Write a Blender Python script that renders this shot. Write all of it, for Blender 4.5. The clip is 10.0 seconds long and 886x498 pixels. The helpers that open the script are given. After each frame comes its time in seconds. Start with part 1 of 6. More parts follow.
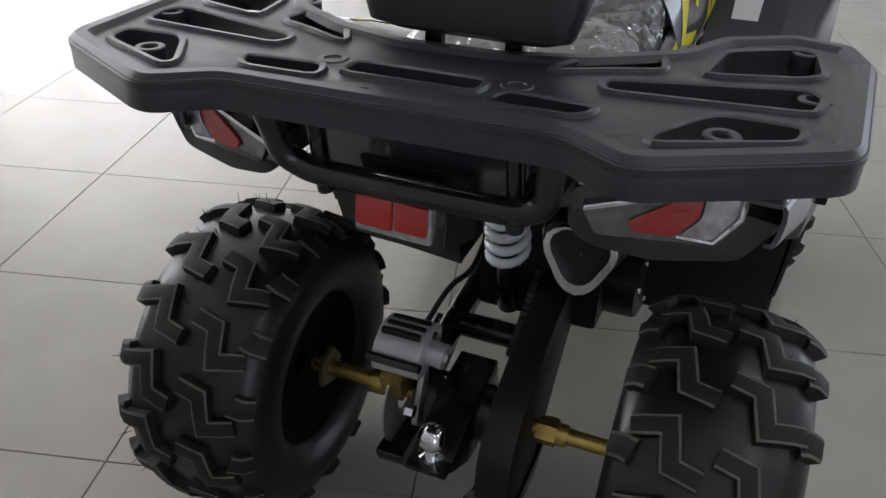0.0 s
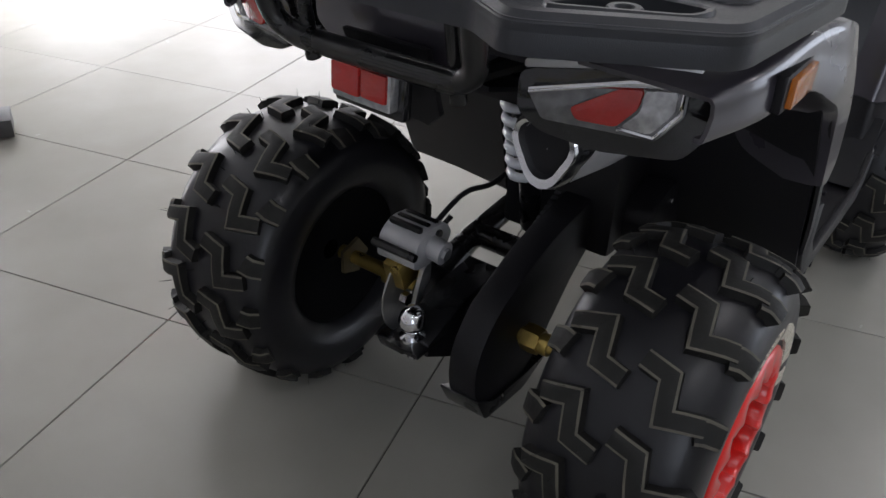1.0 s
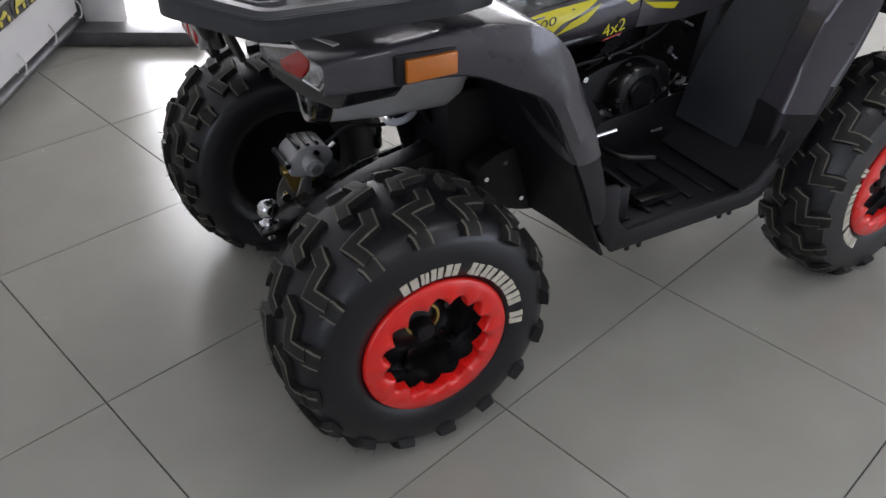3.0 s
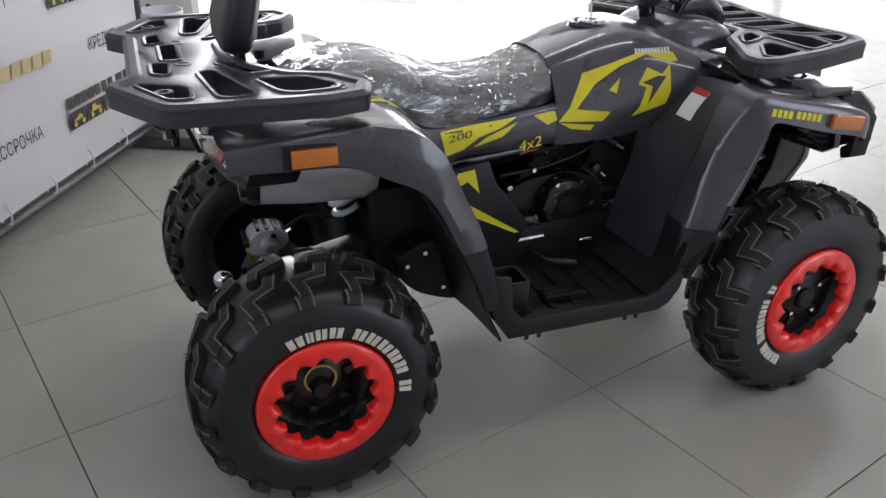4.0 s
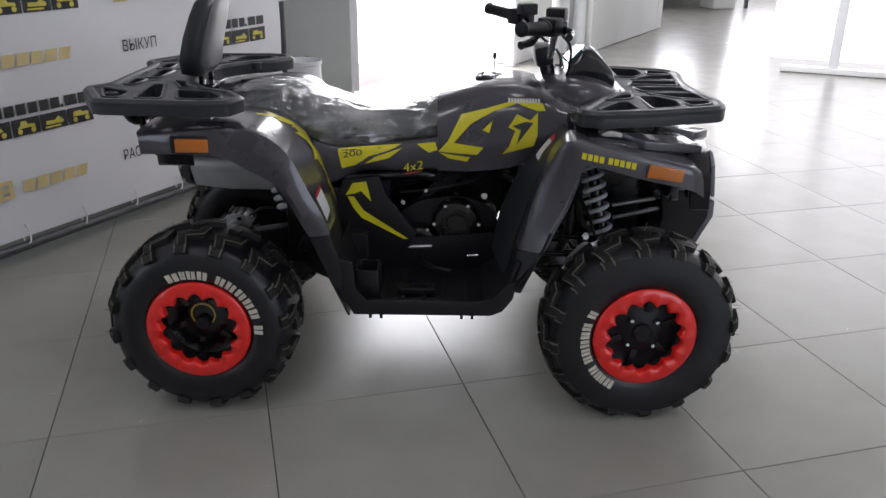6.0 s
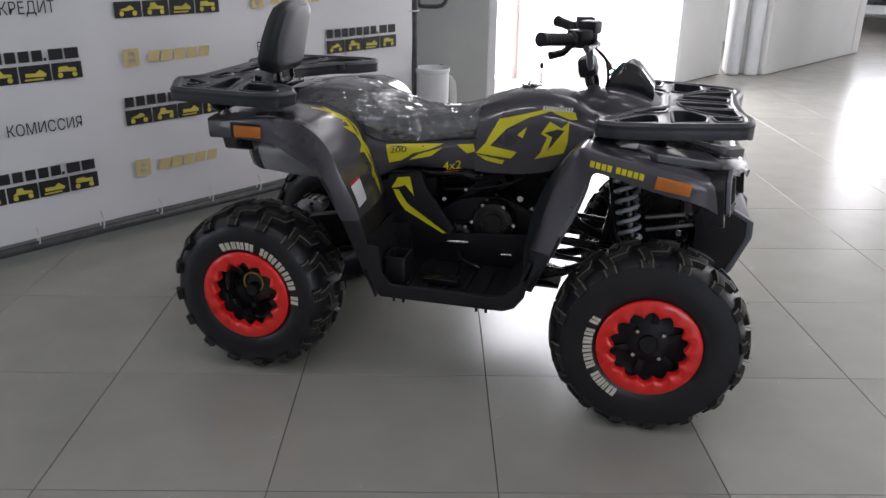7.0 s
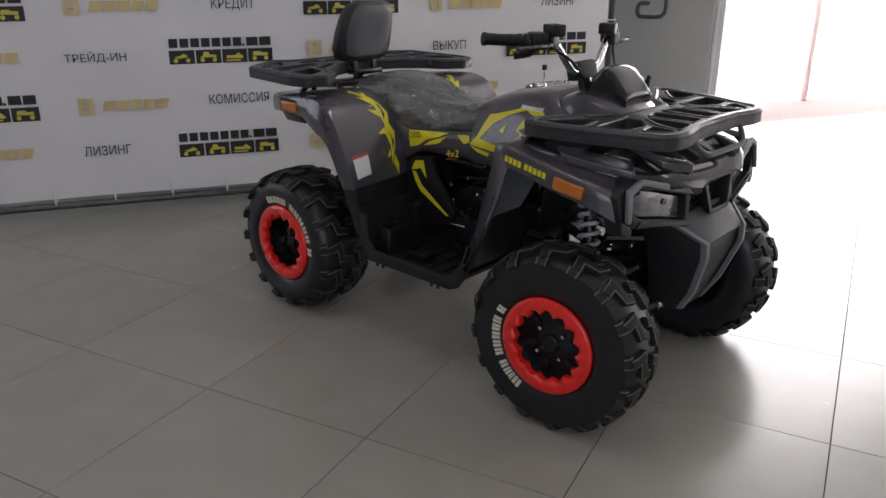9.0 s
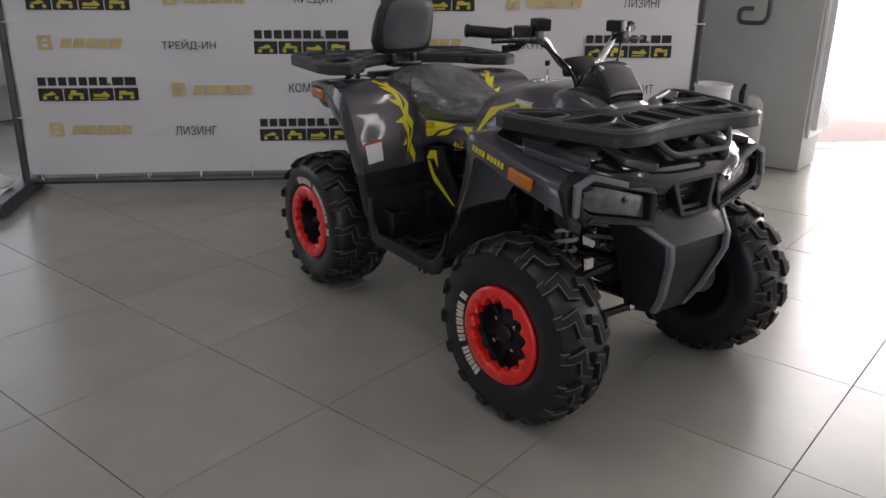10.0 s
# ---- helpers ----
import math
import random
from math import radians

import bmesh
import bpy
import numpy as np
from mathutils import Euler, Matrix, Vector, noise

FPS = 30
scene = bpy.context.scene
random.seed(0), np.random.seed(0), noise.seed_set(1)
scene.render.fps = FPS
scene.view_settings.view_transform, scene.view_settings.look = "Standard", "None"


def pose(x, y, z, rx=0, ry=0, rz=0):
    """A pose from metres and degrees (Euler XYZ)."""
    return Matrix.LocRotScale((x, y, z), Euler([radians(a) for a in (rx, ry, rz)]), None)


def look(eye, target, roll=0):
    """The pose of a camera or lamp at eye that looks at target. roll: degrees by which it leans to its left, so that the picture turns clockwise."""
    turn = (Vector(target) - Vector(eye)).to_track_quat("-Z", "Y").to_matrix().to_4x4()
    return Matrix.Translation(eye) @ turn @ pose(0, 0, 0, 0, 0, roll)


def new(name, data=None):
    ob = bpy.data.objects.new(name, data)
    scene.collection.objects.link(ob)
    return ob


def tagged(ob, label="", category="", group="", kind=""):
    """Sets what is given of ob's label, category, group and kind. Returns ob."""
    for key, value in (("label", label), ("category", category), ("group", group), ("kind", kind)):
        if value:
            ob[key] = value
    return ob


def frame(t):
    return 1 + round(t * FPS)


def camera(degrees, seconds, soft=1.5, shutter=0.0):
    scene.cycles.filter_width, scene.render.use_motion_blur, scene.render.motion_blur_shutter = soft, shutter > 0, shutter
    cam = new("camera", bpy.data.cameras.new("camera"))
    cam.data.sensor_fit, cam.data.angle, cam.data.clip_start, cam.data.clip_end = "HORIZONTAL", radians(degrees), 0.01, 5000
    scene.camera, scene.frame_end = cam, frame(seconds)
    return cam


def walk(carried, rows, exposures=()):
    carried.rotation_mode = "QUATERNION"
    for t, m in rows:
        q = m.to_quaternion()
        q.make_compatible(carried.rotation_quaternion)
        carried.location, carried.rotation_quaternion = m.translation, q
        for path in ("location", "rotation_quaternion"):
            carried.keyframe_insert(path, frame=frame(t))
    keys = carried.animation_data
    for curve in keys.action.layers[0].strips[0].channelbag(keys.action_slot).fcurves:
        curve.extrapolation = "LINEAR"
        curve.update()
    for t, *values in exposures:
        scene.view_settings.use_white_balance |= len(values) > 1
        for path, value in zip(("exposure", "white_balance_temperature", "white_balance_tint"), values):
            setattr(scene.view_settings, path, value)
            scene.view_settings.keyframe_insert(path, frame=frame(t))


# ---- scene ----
cam = camera(57.0, 10.0)
PATH = [
    (0, (-0.988, -0.276, 1.175), (0.62, 0.335, 0.154), 2.2),
    (0.5, (-1.049, -0.404, 1.124), (0.441, 0.431, 0.084), 2.2),
    (1, (-0.978, -0.579, 1.1), (0.414, 0.391, 0.04), 2.8),
    (1.5, (-0.842, -0.746, 1.168), (0.412, 0.333, 0.044), 1.4),
    (2, (-0.749, -0.921, 1.199), (0.372, 0.269, 0.047), 1.1),
    (2.2, (-0.723, -1.033, 1.227), (0.318, 0.226, 0.073), 0.7),
    (3.3, (-0.488, -1.526, 1.302), (0.272, -0.07, 0.16), 1.3),
    (3.5, (-0.445, -1.596, 1.321), (0.298, -0.082, 0.245), 1.3),
    (4, (-0.278, -1.812, 1.314), (0.357, -0.144, 0.411), 0.7),
    (4.5, (-0.101, -2.001, 1.334), (0.317, -0.234, 0.495), 0.7),
    (5, (0.194, -2.146, 1.332), (0.504, -0.337, 0.536), 0.4),
    (5.2, (0.313, -2.209, 1.346), (0.578, -0.393, 0.55), 0.3),
    (6.3, (0.814, -2.554, 1.335), (0.693, -0.697, 0.602), 0.8),
    (6.5, (0.915, -2.57, 1.334), (0.712, -0.718, 0.604), 0.8),
    (7, (1.191, -2.586, 1.342), (0.723, -0.78, 0.622), 0.8),
    (7.5, (1.506, -2.547, 1.334), (0.787, -0.825, 0.614), 0.8),
    (8, (1.805, -2.479, 1.349), (0.779, -0.921, 0.628), 0.5),
    (8.5, (2.166, -2.324, 1.35), (0.989, -0.865, 0.653), 0.3),
    (9, (2.429, -2.201, 1.337), (1.165, -0.818, 0.636), 0.4),
    (9.5, (2.667, -2.082, 1.317), (1.224, -0.884, 0.623), 0.5),
    (10, (2.871, -1.829, 1.307), (1.343, -0.739, 0.616), 0.8),
]
EXPOSURES = [(0, 0.62, 6500, 15), (2.0, 0.76, 6450, 17), (3.5, 0.92, 6450, 16), (5, 0.48, 6400, 17), (7, 0.32, 6450, 17), (8.5, 0.16, 6700, 19), (10, 0.00, 6850, 19)]
walk(cam, [(t, look(eye, target, roll)) for t, eye, target, roll in PATH], EXPOSURES)

from mathutils.bvhtree import BVHTree

# ---- light ----
U = Vector((math.cos(radians(15.2)), math.sin(radians(15.2)), 0))
V = Vector((-U.y, U.x, 0))
Z = Vector((0, 0, 1))

world = bpy.data.worlds.new("sky")
scene.world = world
world.use_nodes = True
wn = world.node_tree.nodes
sky = wn.new("ShaderNodeTexSky")
sky.sky_type, sky.sun_disc = "NISHITA", False
sky.sun_elevation, sky.sun_rotation = radians(38), radians(20)
wn["Background"].inputs["Strength"].default_value = 0.12
world.node_tree.links.new(sky.outputs["Color"], wn["Background"].inputs["Color"])


def area(name, eye, target, sx, sy, watts, color):
    d = bpy.data.lights.new(name, "AREA")
    d.shape, d.size, d.size_y, d.energy, d.color = "RECTANGLE", sx, sy, watts, color
    ob = new(name, d)
    ob.matrix_world = look(eye, target)
    return ob


# daylight of the doorway, of the shop window and of the glass front behind the camera
area("doorway_daylight", (0.35, 4.75, 1.6), (2.4, 3.7, 1.2), 3.3, 3.0, 195, (0.94, 0.97, 1.0))
area("window_daylight", (5.35, 5.15, 1.6), (4.2, 2.6, 0.6), 2.9, 2.8, 18, (0.94, 0.96, 1.0))

area("hall_daylight", (6.8, 14.3, 1.9), (6.8, 8.0, 0.6), 9.5, 2.0, 320, (0.95, 0.97, 1.0))

# daylight of the glass front behind the camera, to the south and west
area("front_daylight", (4.95, -4.31, 1.55), (4.164, -1.415, 1.40), 4.0, 2.3, 46, (0.76, 0.87, 1.0))
area("front_daylight", (-3.74, -2.25, 1.55), (-0.845, -1.464, 1.45), 3.0, 2.2, 26, (0.78, 0.88, 1.0))

# unseen strip lamps added overhead, to lift the floor and give crisp glints
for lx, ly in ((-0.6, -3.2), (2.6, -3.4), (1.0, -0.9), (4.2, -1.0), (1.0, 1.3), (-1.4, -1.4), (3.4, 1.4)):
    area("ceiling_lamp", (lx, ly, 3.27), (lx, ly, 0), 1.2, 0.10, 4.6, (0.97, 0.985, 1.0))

# ---- materials ----


def mat(name, color, rough=0.5, metal=0.0, var=0.12, scale=12.0, bump=0.1, bscale=180.0, coat=0.0, coat_rough=0.05, spec=0.5, rvar=0.1, random_tint=0.0, transmission=0.0, emit=0.0):
    m = bpy.data.materials.new(name)
    m.use_nodes = True
    nt = m.node_tree
    n, ln = nt.nodes, nt.links
    b = n["Principled BSDF"]
    co = n.new("ShaderNodeTexCoord")
    big = n.new("ShaderNodeTexNoise")
    big.inputs["Scale"].default_value, big.inputs["Detail"].default_value = scale, 5
    ln.new(co.outputs["Object"], big.inputs["Vector"])
    ramp = n.new("ShaderNodeMapRange")
    ramp.inputs["From Min"].default_value, ramp.inputs["From Max"].default_value = 0.3, 0.7
    ramp.inputs["To Min"].default_value, ramp.inputs["To Max"].default_value = 1 - var, 1 + var
    ln.new(big.outputs["Fac"], ramp.inputs["Value"])
    mul = n.new("ShaderNodeMix")
    mul.data_type, mul.blend_type = "RGBA", "MULTIPLY"
    mul.inputs["Factor"].default_value = 1.0
    mul.inputs[6].default_value = (*color, 1)
    ln.new(ramp.outputs["Result"], mul.inputs[7])
    last = mul.outputs[2]
    if random_tint:
        info = n.new("ShaderNodeObjectInfo")
        r2 = n.new("ShaderNodeMapRange")
        r2.inputs["To Min"].default_value, r2.inputs["To Max"].default_value = 1 - random_tint, 1 + random_tint
        ln.new(info.outputs["Random"], r2.inputs["Value"])
        m2 = n.new("ShaderNodeMix")
        m2.data_type, m2.blend_type = "RGBA", "MULTIPLY"
        m2.inputs["Factor"].default_value = 1.0
        ln.new(last, m2.inputs[6])
        ln.new(r2.outputs["Result"], m2.inputs[7])
        last = m2.outputs[2]
    ln.new(last, b.inputs["Base Color"])
    rr = n.new("ShaderNodeMapRange")
    rr.inputs["To Min"].default_value, rr.inputs["To Max"].default_value = max(rough - rvar, 0.02), min(rough + rvar, 1)
    ln.new(big.outputs["Fac"], rr.inputs["Value"])
    ln.new(rr.outputs["Result"], b.inputs["Roughness"])
    b.inputs["Metallic"].default_value = metal
    b.inputs["Specular IOR Level"].default_value = spec
    b.inputs["Coat Weight"].default_value, b.inputs["Coat Roughness"].default_value = coat, coat_rough
    b.inputs["Transmission Weight"].default_value = transmission
    if emit:
        b.inputs["Emission Color"].default_value, b.inputs["Emission Strength"].default_value = (*color, 1), emit
    if bump:
        fine = n.new("ShaderNodeTexNoise")
        fine.inputs["Scale"].default_value, fine.inputs["Detail"].default_value = bscale, 3
        ln.new(co.outputs["Object"], fine.inputs["Vector"])
        bp = n.new("ShaderNodeBump")
        bp.inputs["Strength"].default_value, bp.inputs["Distance"].default_value = bump, 0.002
        ln.new(fine.outputs["Fac"], bp.inputs["Height"])
        ln.new(bp.outputs["Normal"], b.inputs["Normal"])
    return m


M = dict(
    rubber=mat("tyre_rubber", (0.0082, 0.0080, 0.0108), 0.40, var=0.25, bump=0.10, bscale=90, spec=0.45, coat=0.16, coat_rough=0.2),
    lug=mat("tread_rubber", (0.012, 0.0115, 0.0105), 0.6, var=0.35, scale=30, bump=0.3, bscale=150, spec=0.35),
    # paler brown for the bands along both top edges of each tread block
    lug_edge=mat("pale_tread_edge", (0.105, 0.096, 0.075), 0.75, var=0.3, scale=30, bump=0.2),
    plastic=mat("textured_plastic", (0.023, 0.025, 0.030), 0.38, var=0.15, bump=0.16, bscale=700, spec=0.55),
    plastic_dark=mat("black_textured_plastic", (0.0100, 0.0094, 0.0118), 0.42, var=0.15, bump=0.3, bscale=500, spec=0.38),
    matte=mat("matte_black_plastic", (0.0066, 0.0062, 0.0084), 0.48, var=0.2, bump=0.2, bscale=300, spec=0.35),
    black=mat("black_painted_steel", (0.006, 0.006, 0.007), 0.28, var=0.2, bump=0.05, coat=0.3),
    gloss=mat("glossy_black_plastic", (0.012, 0.012, 0.014), 0.12, var=0.1, bump=0.03, coat=0.5),
    body=mat("charcoal_painted_plastic", (0.053, 0.048, 0.060), 0.30, var=0.10, scale=6, bump=0.05, bscale=90, coat=0.9, coat_rough=0.08, metal=0.15),
    bumper_grey=mat("dark_grey_bumper_plastic", (0.052, 0.053, 0.057), 0.42, var=0.15, bump=0.2, bscale=400, spec=0.5),
    liner=mat("grey_textured_liner", (0.15, 0.157, 0.170), 0.45, var=0.12, bump=0.15, bscale=400, spec=0.5),
    red=mat("red_painted_ring", (0.80, 0.014, 0.009), 0.30, var=0.08, bump=0.05, coat=0.6, coat_rough=0.06),
    yellow=mat("yellow_decal", (0.70, 0.62, 0.015), 0.35, var=0.06, bump=0.02, coat=0.3),
    decal_dark=mat("dark_decal", (0.03, 0.028, 0.032), 0.35, bump=0.02, coat=0.3),
    decal_red=mat("red_decal", (0.45, 0.03, 0.02), 0.35, bump=0.02, coat=0.3),
    cream=mat("cream_raised_letters", (0.62, 0.58, 0.48), 0.6, var=0.12, scale=60, bump=0.2),
    gold=mat("gold_zinc_steel", (0.55, 0.40, 0.12), 0.30, metal=0.9, var=0.25, scale=25, bump=0.06),
    zinc=mat("dull_zinc_plate", (0.12, 0.095, 0.05), 0.5, metal=0.5, var=0.25, scale=25, bump=0.06),
    alu_light=mat("satin_pale_aluminium", (0.52, 0.52, 0.53), 0.42, metal=0.35, var=0.10, scale=18, bump=0.08),
    alu=mat("satin_aluminium", (0.42, 0.42, 0.42), 0.38, metal=0.85, var=0.12, scale=18, bump=0.08),
    chrome=mat("chrome", (0.75, 0.75, 0.77), 0.10, metal=1.0, var=0.05, bump=0.02),
    spring=mat("white_painted_spring", (0.62, 0.64, 0.68), 0.3, var=0.1, coat=0.3),
    orange=mat("amber_reflector", (0.52, 0.15, 0.012), 0.2, var=0.08, bump=0.5, bscale=400, coat=0.6),
    lens_red=mat("red_lamp_lens", (0.42, 0.015, 0.012), 0.12, var=0.15, bump=0.4, bscale=250, coat=0.8),
    lens_smoke=mat("smoky_lamp_glass", (0.16, 0.16, 0.165), 0.10, metal=0.6, var=0.4, scale=50, bump=0.5, bscale=90, coat=0.8),
    # flat near-black, duller than the wheel, used for the inner barrels only
    barrel_black=mat("dull_black_steel", (0.004, 0.004, 0.0045), 0.8, var=0.2, bump=0.1, spec=0.12),
    lens_clear=mat("clear_lamp_lens", (0.46, 0.46, 0.47), 0.12, metal=0.6, var=0.4, scale=60, bump=0.6, bscale=120, coat=0.8),
    lens_head=mat("smoky_headlight_lens", (0.085, 0.085, 0.088), 0.16, metal=0.1, var=0.4, scale=40, bump=0.4, bscale=60, coat=0.8),
    vinyl=mat("black_vinyl", (0.016, 0.017, 0.019), 0.42, var=0.12, bump=0.3, bscale=500),
    vinyl_grey=mat("grey_vinyl", (0.085, 0.088, 0.098), 0.40, var=0.10, bump=0.3, bscale=500),
    paper=mat("white_sticker", (0.70, 0.70, 0.70), 0.4, var=0.05, bump=0.0, coat=0.2),
    tile=mat("porcelain_tile", (0.330, 0.320, 0.286), 0.25, var=0.05, scale=5, bump=0.012, bscale=40, spec=0.50, rvar=0.05, random_tint=0.035),
    grout=mat("dark_grout", (0.075, 0.07, 0.062), 0.9, var=0.3, scale=40, bump=0.3),
    wall=mat("white_wall_paint", (0.74, 0.74, 0.72), 0.7, var=0.03, scale=3, bump=0.12, bscale=120),
    wall_grey=mat("grey_wall_paint", (0.44, 0.45, 0.43), 0.65, var=0.05, scale=4, bump=0.12, bscale=120),
    ceiling=mat("ceiling_paint", (0.70, 0.70, 0.69), 0.8, var=0.03, scale=3),
    banner=mat("white_vinyl_banner", (0.72, 0.72, 0.74), 0.5, var=0.025, scale=2.5, bump=0.25, bscale=9, spec=0.4),
    ink=mat("black_print", (0.015, 0.015, 0.016), 0.5, bump=0.0),
    ink_yellow=mat("yellow_print", (0.60, 0.52, 0.08), 0.5, bump=0.0),
    ink_gold=mat("gold_print", (0.62, 0.50, 0.24), 0.5, var=0.1, bump=0.0),
    steel=mat("grey_steel_tube", (0.10, 0.10, 0.105), 0.4, metal=0.6, var=0.2, scale=20),
    tie=mat("white_cable_tie", (0.75, 0.75, 0.75), 0.4, bump=0.0),
    frame_white=mat("white_aluminium_frame", (0.75, 0.76, 0.77), 0.35, var=0.04, bump=0.03),
    pale_blue=mat("teal_screen", (0.03, 0.16, 0.17), 0.1, var=0.1, bump=0.0, coat=0.8),
    outside=mat("pale_paving", (0.52, 0.44, 0.42), 0.8, var=0.12, scale=30, bump=0.3, bscale=60),
    red_frame=mat("faded_red_paint", (0.70, 0.56, 0.54), 0.6, var=0.08),
    rag=mat("white_cotton", (0.68, 0.68, 0.67), 0.9, var=0.06, scale=30, bump=0.4, bscale=200),
    car=mat("white_car_paint", (0.70, 0.72, 0.74), 0.2, var=0.03, coat=0.8),
    car_glass=mat("dark_car_glass", (0.02, 0.022, 0.025), 0.06, var=0.05, bump=0.0, coat=0.6),
)

# the seat's wrapping: clear film with creases
film = bpy.data.materials.new("crinkled_clear_film")
film.use_nodes = True
fn, fl = film.node_tree.nodes, film.node_tree.links
fn.remove(fn["Principled BSDF"])
f_co, f_n1, f_n2 = fn.new("ShaderNodeTexCoord"), fn.new("ShaderNodeTexNoise"), fn.new("ShaderNodeTexNoise")
f_n1.noise_type = "RIDGED_MULTIFRACTAL"
f_n1.inputs["Scale"].default_value, f_n1.inputs["Detail"].default_value, f_n1.inputs["Distortion"].default_value = 38, 2.0, 0.9
f_n2.inputs["Scale"].default_value, f_n2.inputs["Detail"].default_value, f_n2.inputs["Distortion"].default_value = 9, 3, 1.6
f_map = fn.new("ShaderNodeMapping")
f_map.inputs["Scale"].default_value = (0.7, 1.3, 1.5)
f_mix = fn.new("ShaderNodeMath")
f_mix.operation = "MULTIPLY_ADD"
f_mix.inputs[1].default_value = 1.8
f_bump = fn.new("ShaderNodeBump")
f_bump.inputs["Strength"].default_value, f_bump.inputs["Distance"].default_value = 1.0, 0.010
f_gl, f_tr, f_sh, f_fr = fn.new("ShaderNodeBsdfGlossy"), fn.new("ShaderNodeBsdfTransparent"), fn.new("ShaderNodeMixShader"), fn.new("ShaderNodeFresnel")
f_gl.inputs["Roughness"].default_value = 0.05
f_fr.inputs["IOR"].default_value = 2.1
fl.new(f_co.outputs["Object"], f_map.inputs["Vector"])
fl.new(f_map.outputs["Vector"], f_n1.inputs["Vector"])
fl.new(f_map.outputs["Vector"], f_n2.inputs["Vector"])
f_rid = fn.new("ShaderNodeMapRange")
f_rid.inputs["From Min"].default_value, f_rid.inputs["From Max"].default_value = 0.55, 1.25
f_pow = fn.new("ShaderNodeMath")
f_pow.operation, f_pow.inputs[1].default_value = "POWER", 2.6
fl.new(f_n1.outputs["Fac"], f_rid.inputs["Value"])
fl.new(f_rid.outputs["Result"], f_pow.inputs[0])
fl.new(f_pow.outputs["Value"], f_mix.inputs[0])
fl.new(f_n2.outputs["Fac"], f_mix.inputs[2])
fl.new(f_mix.outputs["Value"], f_bump.inputs["Height"])
f_last = f_bump.outputs["Normal"]
for f_scale, f_tilt in ((58.0, 0.58), (24.0, 0.50)):
    f_warp, f_cell, f_mid, f_dir = fn.new("ShaderNodeMix"), fn.new("ShaderNodeTexVoronoi"), fn.new("ShaderNodeVectorMath"), fn.new("ShaderNodeVectorMath")
    f_warp.data_type, f_warp.blend_type = "RGBA", "ADD"
    f_warp.inputs["Factor"].default_value = 0.045
    f_cell.inputs["Scale"].default_value = f_scale
    fl.new(f_map.outputs["Vector"], f_warp.inputs[6])
    fl.new(f_n2.outputs["Color"], f_warp.inputs[7])
    fl.new(f_warp.outputs[2], f_cell.inputs["Vector"])
    f_mid.operation = "SUBTRACT"
    f_mid.inputs[1].default_value = (0.5, 0.5, 0.5)
    fl.new(f_cell.outputs["Color"], f_mid.inputs[0])
    f_dir.operation = "MULTIPLY_ADD"
    f_dir.inputs[1].default_value = (f_tilt,) * 3
    fl.new(f_mid.outputs["Vector"], f_dir.inputs[0])
    fl.new(f_last, f_dir.inputs[2])
    f_last = f_dir.outputs["Vector"]
f_unit = fn.new("ShaderNodeVectorMath")
f_unit.operation = "NORMALIZE"
fl.new(f_last, f_unit.inputs[0])
fl.new(f_unit.outputs["Vector"], f_gl.inputs["Normal"])
f_add = fn.new("ShaderNodeMath")
f_add.operation, f_add.use_clamp = "ADD", True
f_add.inputs[1].default_value = 0.08
fl.new(f_fr.outputs["Fac"], f_add.inputs[0])
fl.new(f_add.outputs["Value"], f_sh.inputs["Fac"])
fl.new(f_tr.outputs["BSDF"], f_sh.inputs[1])
f_soft, f_two = fn.new("ShaderNodeBsdfGlossy"), fn.new("ShaderNodeMixShader")
f_soft.inputs["Roughness"].default_value = 0.20
f_fine = fn.new("ShaderNodeBump")
f_fine.inputs["Strength"].default_value, f_fine.inputs["Distance"].default_value = 0.25, 0.006
fl.new(f_n2.outputs["Fac"], f_fine.inputs["Height"])
fl.new(f_fine.outputs["Normal"], f_soft.inputs["Normal"])
fl.new(f_fine.outputs["Normal"], f_fr.inputs["Normal"])
f_two.inputs["Fac"].default_value = 0.22
fl.new(f_gl.outputs["BSDF"], f_two.inputs[1])
fl.new(f_soft.outputs["BSDF"], f_two.inputs[2])
fl.new(f_two.outputs["Shader"], f_sh.inputs[2])
f_haze, f_df = fn.new("ShaderNodeMixShader"), fn.new("ShaderNodeBsdfDiffuse")
f_df.inputs["Color"].default_value = (0.75, 0.76, 0.80, 1)
f_haze.inputs["Fac"].default_value = 0.05
fl.new(f_sh.outputs["Shader"], f_haze.inputs[1])
fl.new(f_df.outputs["BSDF"], f_haze.inputs[2])
fl.new(f_haze.outputs["Shader"], fn["Material Output"].inputs["Surface"])
M["film"] = film

glow = bpy.data.materials.new("bright_outdoors")
glow.use_nodes = True
gb = glow.node_tree.nodes["Principled BSDF"]
gb.inputs["Base Color"].default_value = (0.8, 0.8, 0.8, 1)
gb.inputs["Emission Color"].default_value, gb.inputs["Emission Strength"].default_value = (0.97, 0.98, 1.0, 1), 1.8
M["glow"] = glow
# dimmer glowing sheet outside the window, so its floor reflection stays weak
M["glow_soft"] = glow.copy()
M["glow_soft"].name = "bright_window_blind"
M["glow_soft"].node_tree.nodes["Principled BSDF"].inputs["Emission Strength"].default_value = 0.85

# ---- mesh helpers ----


